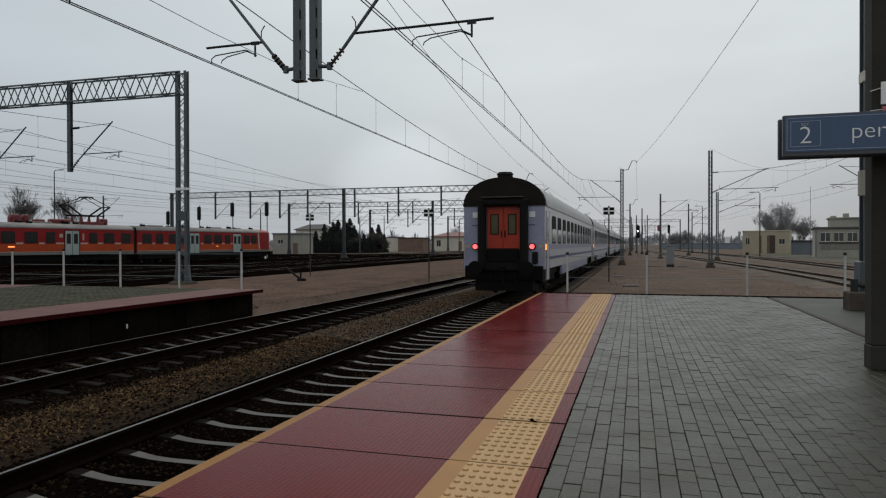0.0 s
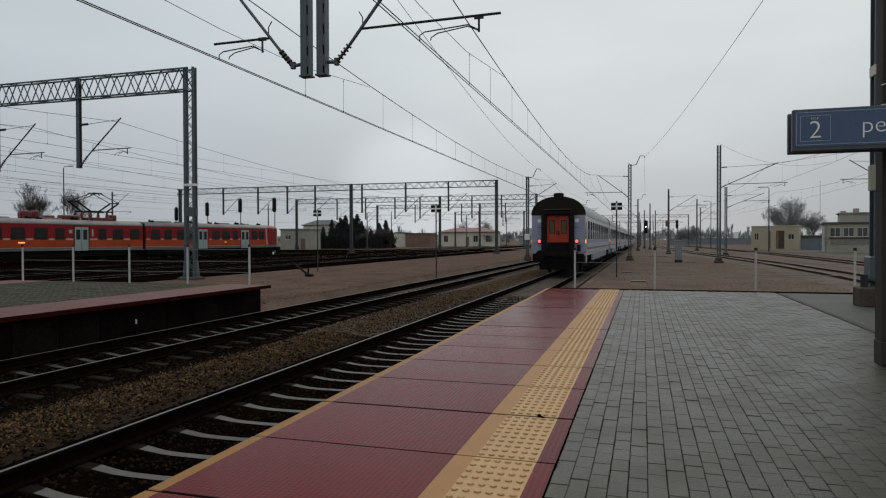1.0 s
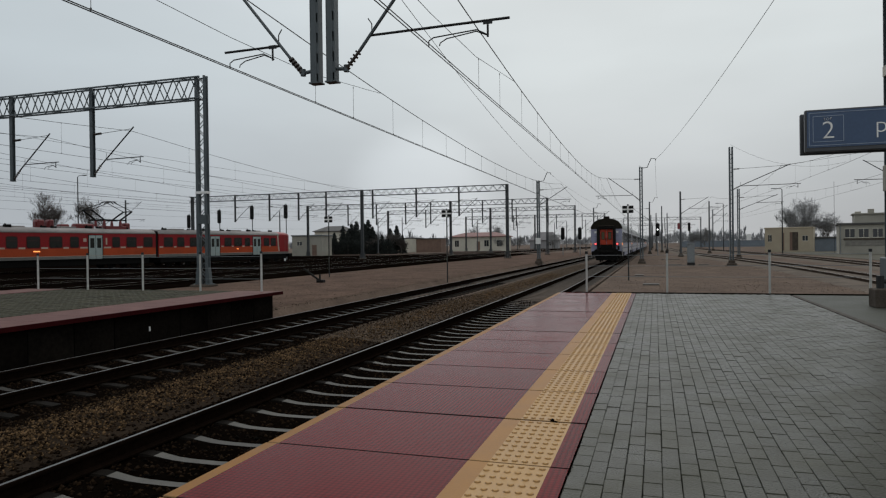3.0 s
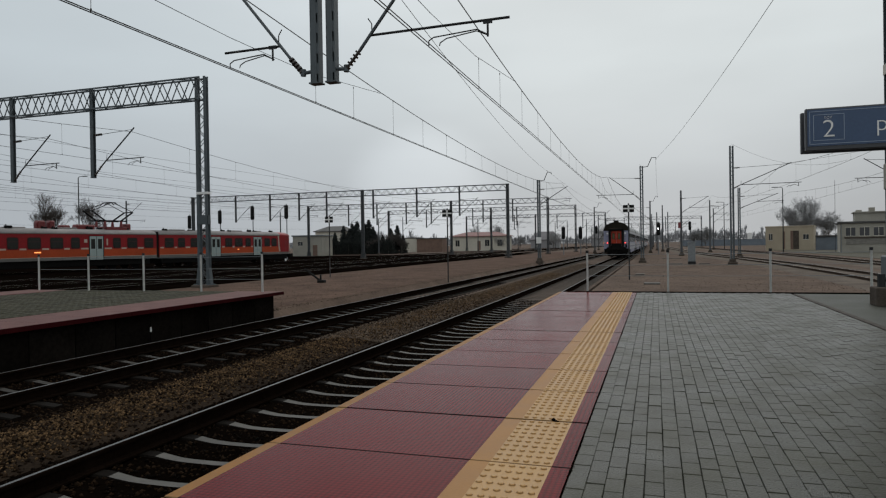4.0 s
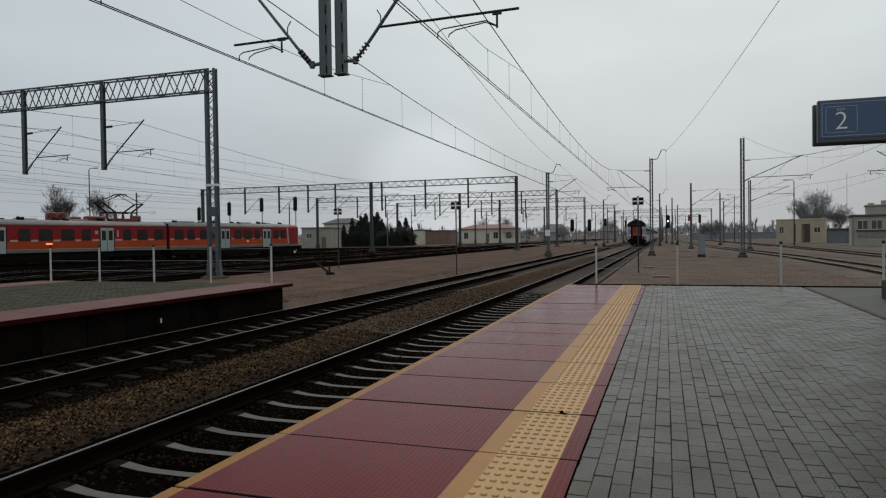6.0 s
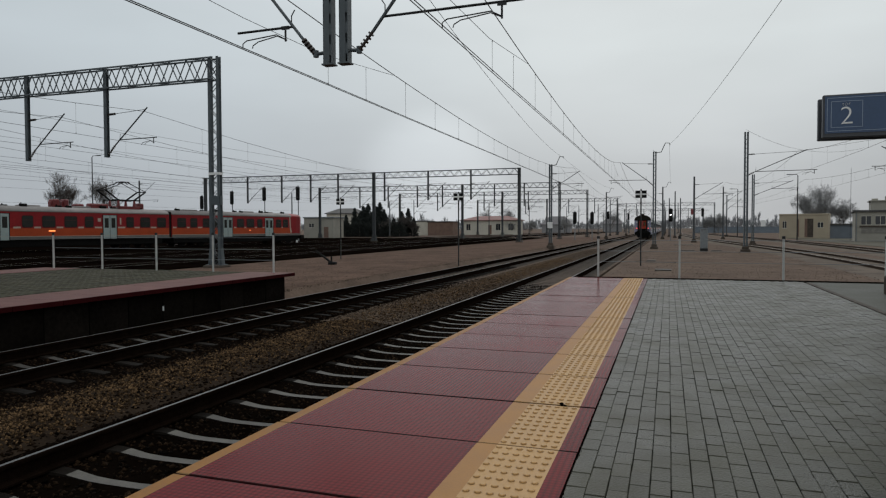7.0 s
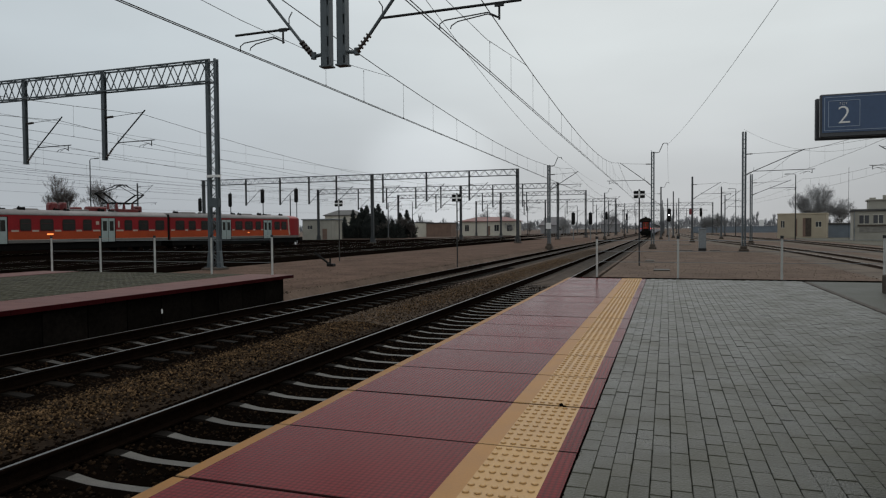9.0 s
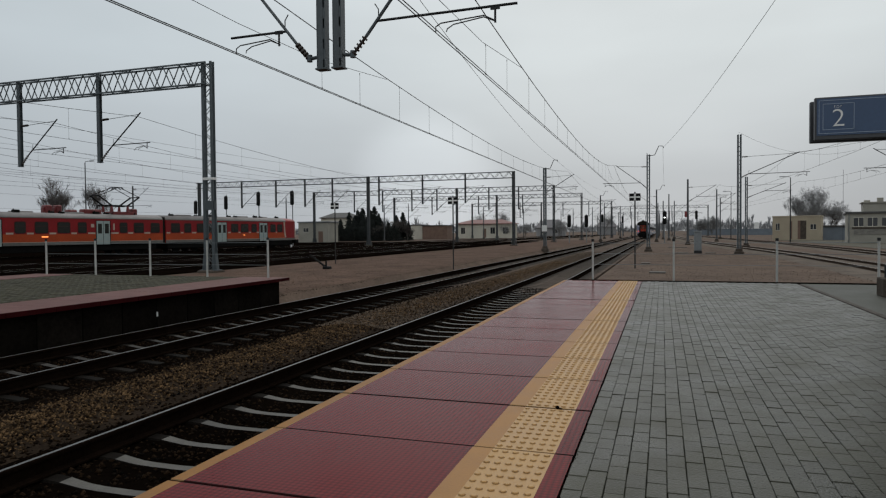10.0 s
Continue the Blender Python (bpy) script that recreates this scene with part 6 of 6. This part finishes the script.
house("flat_roofed_hut", "beige plastered flat-roofed railway hut with dark doors", (18.3, 128.5, GROUND), -15, 7.4, 5.5, 4.0, "beige", "beige",
      ((0.55, 1.1, 1.8, 2.95), (5.85, 6.65, 1.9, 2.75)), ((2.7, 3.05, 0.3, 3.3), (3.9, 4.3, 0.25, 3.4)), 0.08)
# flat panel whose darker colour stands for the shade inside the doorway
part("doorway", Build().box(4.3, 5.2, -0.02, 0.02, 0.25, 3.4), "oldfoot", bpy.data.objects["flat_roofed_hut"], "shaded open doorway")
hs = house("low_office", "grey plastered low office building with a row of windows", (23.2, 100.0, GROUND), -11, 22.0, 9.0, 3.9, "greyplaster", "tarroof",
      [(0.7 + i * 1.55, 1.75 + i * 1.55, 2.25, 3.35) for i in range(13)], (), 0.22)
part("pale_band", Build().box(0.7, 21.5, -0.06, -0.001, 1.15, 1.85), "concrete", hs, "pale worn band under the windows")
part("sill_band", Build().box(0.5, 21.7, -0.09, -0.001, 1.9, 2.12), "oldfoot", hs, "dark band under the windows")
part("penthouse", Build().box(1.9, 18, 3, 8, 3.9, 5.35).box(1.7, 18.2, 2.8, 8.2, 5.35, 5.5), "greyplaster", hs)
for _x, _z in ((2.0, 5.75), (3.5, 6.05), (6.8, 5.95), (8.1, 5.8)):
    part("chimney", Build().box(_x, _x + 0.7, 3.5, 4.3, 5.5, _z, 0, 0.03), "greyplaster", hs)
part("drainpipe", Build().tube((0.15, -0.08, 0), (0.15, -0.08, 3.85), 0.05, 6), "galv", hs)
part("aerial", Build().tube((-0.4, 4, 0), (-0.4, 4, 10.0), 0.022, 5), "darksteel", hs, "thin aerial mast")
house("garage", "low blue-grey garage behind the hut", (26.2, 131.0, GROUND), 0, 6.5, 4.0, 2.3, "bluefence", "tarroof", (), ())
single("sheet_fence", Build().box(9.0, 80, 262, 262.2, GROUND, GROUND + 2.2).box(9.0, 80, 261.9, 262.25, GROUND + 2.2, GROUND + 2.3), "bluefence", "long blue-grey sheet fence in the distance", "fence")
hb = thing("billboard", "white billboard on two legs", "billboard", (35.9, 300.0, GROUND))
part("board", Build().box(0, 1.8, 0, 0.3, 0.6, 5.0, 0, 0.05), "white", hb)
part("leg", Build().box(0.75, 1.05, 0.05, 0.25, -0.2, 0.7), "galv", hb)
house("white_cottage", "cream house with a red sheet roof behind the yard", (-58.0, 189.0, GROUND), 2, 16.6, 9.0, 4.35, "cream", "redroof",
      ((1.4, 2.6, 1.4, 3.2), (10.3, 11.6, 1.4, 3.2), (14.0, 15.4, 1.4, 3.2)), ((8.0, 9.0, 0.2, 2.9),), 0.6, 1.25)
house("storage_shed", "pale flat storage shed beside the yard", (-71.2, 121.0, GROUND), 3, 6.6, 5.0, 4.1, "greyplaster", "galv", ((1.2, 2.2, 2.2, 3.0),), ((4.5, 5.5, 0.1, 2.3),), 0.2)
house("gabled_house", "cream house behind firs", (-79.6, 146.0, GROUND), 3, 7.6, 8.0, 5.7, "cream", "tarroof", ((1.5, 3.0, 3.2, 4.6),), (), 0.4, 1.3)
house("brick_outbuilding", "low brownish outbuilding behind the yard", (-61.5, 169.0, GROUND), 2, 7.0, 5.0, 3.6, "brownfence", "tarroof", (), (), 0.2)
house("brick_outbuilding", "pale low outbuilding behind the yard", (-65.2, 170.0, GROUND), 2, 3.6, 5.0, 3.8, "cream", "tarroof", (), (), 0.2)
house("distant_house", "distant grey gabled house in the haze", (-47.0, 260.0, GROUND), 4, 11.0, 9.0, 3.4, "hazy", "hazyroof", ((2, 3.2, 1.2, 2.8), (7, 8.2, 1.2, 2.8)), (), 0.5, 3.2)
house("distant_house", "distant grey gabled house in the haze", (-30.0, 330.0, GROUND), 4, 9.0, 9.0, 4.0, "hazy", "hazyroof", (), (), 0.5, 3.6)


# ---- trees ----
def bare_tree(x, y, h, seed, label, spread=0.5, dense=1.0, deep=7, tone="twig"):
    rng = random.Random(seed)
    t = thing("bare_tree", label, "tree", (x, y, GROUND))
    limbs, twigs = Build(), Build()

    def grow(p, d, length, r, depth):
        q = p + d * length
        (limbs if depth < 3 else twigs).tube(p, q, r, 5 if depth < 3 else 3, 0, r * 0.68)
        if depth >= deep:
            return
        n = 3 if rng.random() < 0.6 * dense else 2
        for i in range(n + (2 if depth in (0, 1) else 0)):
            a = Vector((rng.gauss(0, 1), rng.gauss(0, 1), rng.gauss(0.3, 0.5))).normalized()
            lead = 0.35 if i == 0 and depth < 4 else 1.0      # a leader goes on nearly straight
            nd = (d * 0.9 + a * spread * lead * rng.uniform(0.8, 1.5) + Vector((0, 0, 0.12))).normalized()
            u = 1.0 if i == 0 else rng.uniform(0.35, 1.0)
            grow(p.lerp(q, u), nd, length * rng.uniform(0.62, 0.86), max(r * 0.56, 0.010), depth + 1)
    grow(Vector((0, 0, -0.2)), Vector((0.03, 0.02, 1)).normalized(), h * 0.235, h * 0.013, 0)
    part("trunk", limbs, "bark", t)
    part("crown", twigs, tone, t, "leafless crown of fine twigs")


def fir(x, y, h, seed):
    rng = random.Random(seed)
    t = thing("fir_tree", "dark green fir tree beside the yard", "tree", (x, y, GROUND), group="firs behind the yard")
    part("trunk", Build().tube((0, 0, -0.2), (0, 0, h * 0.97), h * 0.018, 6, 0, 0.015), "bark", t)
    b = Build()
    # whorls of drooping boughs with side twigs, gaps between them, a thin leader on top
    z, wide = h * 0.07, rng.uniform(0.24, 0.33)
    while z < h * 0.97:
        u = z / h
        R0 = h * wide * (1 - u) ** 0.8 + 0.06
        for k in range(rng.randint(6, 9)):
            a = rng.uniform(0, 6.283)
            R = R0 * rng.uniform(0.55, 1.22)
            c, sn = math.cos(a), math.sin(a)
            zz = z + rng.uniform(-0.12, 0.12)
            tip = Vector((c * R, sn * R, zz - R * rng.uniform(0.05, 0.4) + 0.12 * R))
            for m in range(5):
                f = (m + 0.6) / 5
                p = Vector((0, 0, zz)).lerp(tip, f)
                for e in (-1, 1):
                    d = Vector((-sn * e, c * e, 0)) * (0.12 + 0.26 * R * (1 - 0.6 * f)) + Vector((c, sn, 0)) * 0.18 * R
                    q = p + d + Vector((0, 0, -rng.uniform(0.02, 0.22)))
                    wv = Vector((c, sn, 0)) * (0.05 + 0.05 * R)
                    dz = Vector((0, 0, 0.05 + 0.04 * R))
                    b.add([p - wv, p + wv, q, p + dz, p - dz], [(0, 3, 2), (3, 1, 2), (1, 4, 2), (4, 0, 2)])
        z += rng.uniform(0.16, 0.30) * (0.5 + 0.5 * (1 - u))
    part("crown", b, "fir", t, "dark drooping needle branches")


for i, (x, y, h) in enumerate(((-70.2, 138, 5.2), (-69.0, 140, 6.9), (-67.9, 141, 6.2), (-66.8, 140, 7.4), (-65.6, 140, 7.9), (-64.6, 141, 6.6), (-63.5, 140, 7.3), (-62.6, 140, 8.2), (-61.5, 140, 6.5), (-60.6, 139, 5.4), (-66.4, 137, 5.4), (-63.7, 137, 5.6), (-69.4, 136, 4.4), (-59.6, 141, 4.6), (-58.0, 142, 6.0), (-56.8, 143, 6.8), (-55.4, 143, 4.6), (-68.0, 137.5, 4.9), (-65.0, 138, 4.7), (-61.9, 137.5, 5.0), (-57.2, 141, 4.4))):
    fir(x, y, h, 20 + i)
def hedge_bush(x, y, h, seed):
    rng = random.Random(seed)
    t = thing("evergreen_shrub", "dark evergreen shrub at the foot of the firs", "shrub", (x, y, GROUND), group="shrubs under the firs")
    part("stem", Build().tube((0, 0, -0.2), (0, 0, h * 0.6), 0.06, 5, 0, 0.03), "bark", t)
    b = Build()
    for _ in range(420):
        a, u = rng.uniform(0, 6.283), rng.random()
        r = 0.62 * h * math.sqrt(rng.random()) * (1 - 0.55 * u)
        c = Vector((r * math.cos(a), r * math.sin(a), h * (0.02 + 0.95 * u * rng.uniform(0.75, 1.0))))
        d = Vector((math.cos(a) * 0.6, math.sin(a) * 0.6, rng.uniform(0.3, 1.0))).normalized() * rng.uniform(0.2, 0.5)
        w = d.orthogonal().normalized() * 0.09
        v = d.cross(w).normalized() * 0.09
        b.add([c - w, c + w, c + v, c + d], [(0, 1, 3), (1, 2, 3), (2, 0, 3), (0, 2, 1)])
    part("crown", b, "fir", t, "dense dark leaf sprays")


for i in range(14):
    hedge_bush(-71.4 + 1.2 * i, 135.6 + 0.5 * math.sin(2.3 * i), 3.2 + 0.7 * math.sin(1.7 * i), 90 + i)
bare_tree(-96.6, 85.0, 13.6, 1, "bare winter tree behind the standing train", 0.40, 0.8, 8, "darktwig")
bare_tree(-86.8, 85.0, 12.4, 2, "bare birch behind the standing train", 0.34, 0.7, 8, "darktwig")
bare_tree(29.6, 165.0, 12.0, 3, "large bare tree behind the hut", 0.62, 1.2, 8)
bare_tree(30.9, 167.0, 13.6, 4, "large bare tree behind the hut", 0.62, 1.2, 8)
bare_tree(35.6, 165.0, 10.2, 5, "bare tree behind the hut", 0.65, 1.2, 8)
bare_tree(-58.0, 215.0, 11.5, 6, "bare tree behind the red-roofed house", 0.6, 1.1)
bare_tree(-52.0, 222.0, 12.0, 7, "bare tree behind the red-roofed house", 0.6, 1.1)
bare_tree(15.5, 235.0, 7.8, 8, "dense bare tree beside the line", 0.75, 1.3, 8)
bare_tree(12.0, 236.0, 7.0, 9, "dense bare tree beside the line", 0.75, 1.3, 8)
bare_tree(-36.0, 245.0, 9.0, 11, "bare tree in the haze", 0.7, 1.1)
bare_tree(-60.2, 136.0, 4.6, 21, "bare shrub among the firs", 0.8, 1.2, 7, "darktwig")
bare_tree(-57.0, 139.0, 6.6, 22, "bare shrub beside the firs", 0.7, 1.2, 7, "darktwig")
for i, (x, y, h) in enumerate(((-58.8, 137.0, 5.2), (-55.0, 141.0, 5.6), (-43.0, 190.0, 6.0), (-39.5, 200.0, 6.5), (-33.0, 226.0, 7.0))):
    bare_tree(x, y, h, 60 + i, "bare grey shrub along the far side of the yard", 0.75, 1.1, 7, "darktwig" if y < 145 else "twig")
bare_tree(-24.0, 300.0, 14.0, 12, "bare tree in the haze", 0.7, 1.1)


def far_woods():
    """A far line of leafless woods closing the horizon: bare crowns of many fine upright twigs."""
    rng = np.random.default_rng(12)
    b = Build()
    for a in np.arange(-85, 60, 0.12):
        r = rng.uniform(470, 760)
        cx, cy = r * math.sin(radians(a)), r * math.cos(radians(a))
        low = 0.55 + 0.45 * math.sin(a * 0.35) * math.sin(a * 0.11 + 1)
        h = rng.uniform(5, 10.5) * (0.7 + 0.9 * low)
        w = rng.uniform(2.0, 4.5)
        b.tube((cx, cy, GROUND - 0.3), (cx, cy, GROUND + h * 0.6), 0.16, 3, 0, 0.08)
        for _ in range(34):                       # branches fan out from the stem
            u = rng.uniform(0.08, 0.62)
            z0 = GROUND + h * u
            t = rng.uniform(0, 6.283)
            d = w * (1 - 0.55 * u) * rng.uniform(0.25, 1.0)
            z1 = min(GROUND + h, z0 + h * rng.uniform(0.10, 0.42))
            px, py = cx + d * math.cos(t), cy + d * math.sin(t)
            q = rng.uniform(0.10, 0.26)
            b.add([(cx - q, cy, z0), (cx + q, cy, z0), (px, py, z1), (cx, cy + q, z0)], [(0, 1, 2), (1, 3, 2), (3, 0, 2), (0, 3, 1)])
            mx, mz = (cx + px) / 2, (z0 + z1) / 2
            b.add([(mx - q, (cy + py) / 2, mz), (mx + q, (cy + py) / 2, mz), (mx + rng.uniform(-1.2, 1.2), py, mz + h * rng.uniform(0.08, 0.2)), (mx, (cy + py) / 2 + q, mz)], [(0, 1, 2), (1, 3, 2), (3, 0, 2), (0, 3, 1)])
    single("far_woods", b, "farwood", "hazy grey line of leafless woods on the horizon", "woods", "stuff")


far_woods()


# ---- what moves: the departing train ----
def motions():
    # rear of the train along the track: 22.6 m ahead at first, gaining speed, then easing off
    rear = [(0, 22.6), (0.5, 29.1), (1, 35.8), (1.5, 42.7), (2, 49.7), (2.5, 56.8), (3.25, 68), (4, 79.2), (5, 94.6), (6, 109.8), (7.5, 132.2), (8.3, 143.8), (9, 153.6), (10, 167)]
    for k, c in enumerate(COACHES):
        walk(c, [(t, pose(X1 - 0.16, y + k * PITCH, RAIL)) for t, y in rear])


motions()
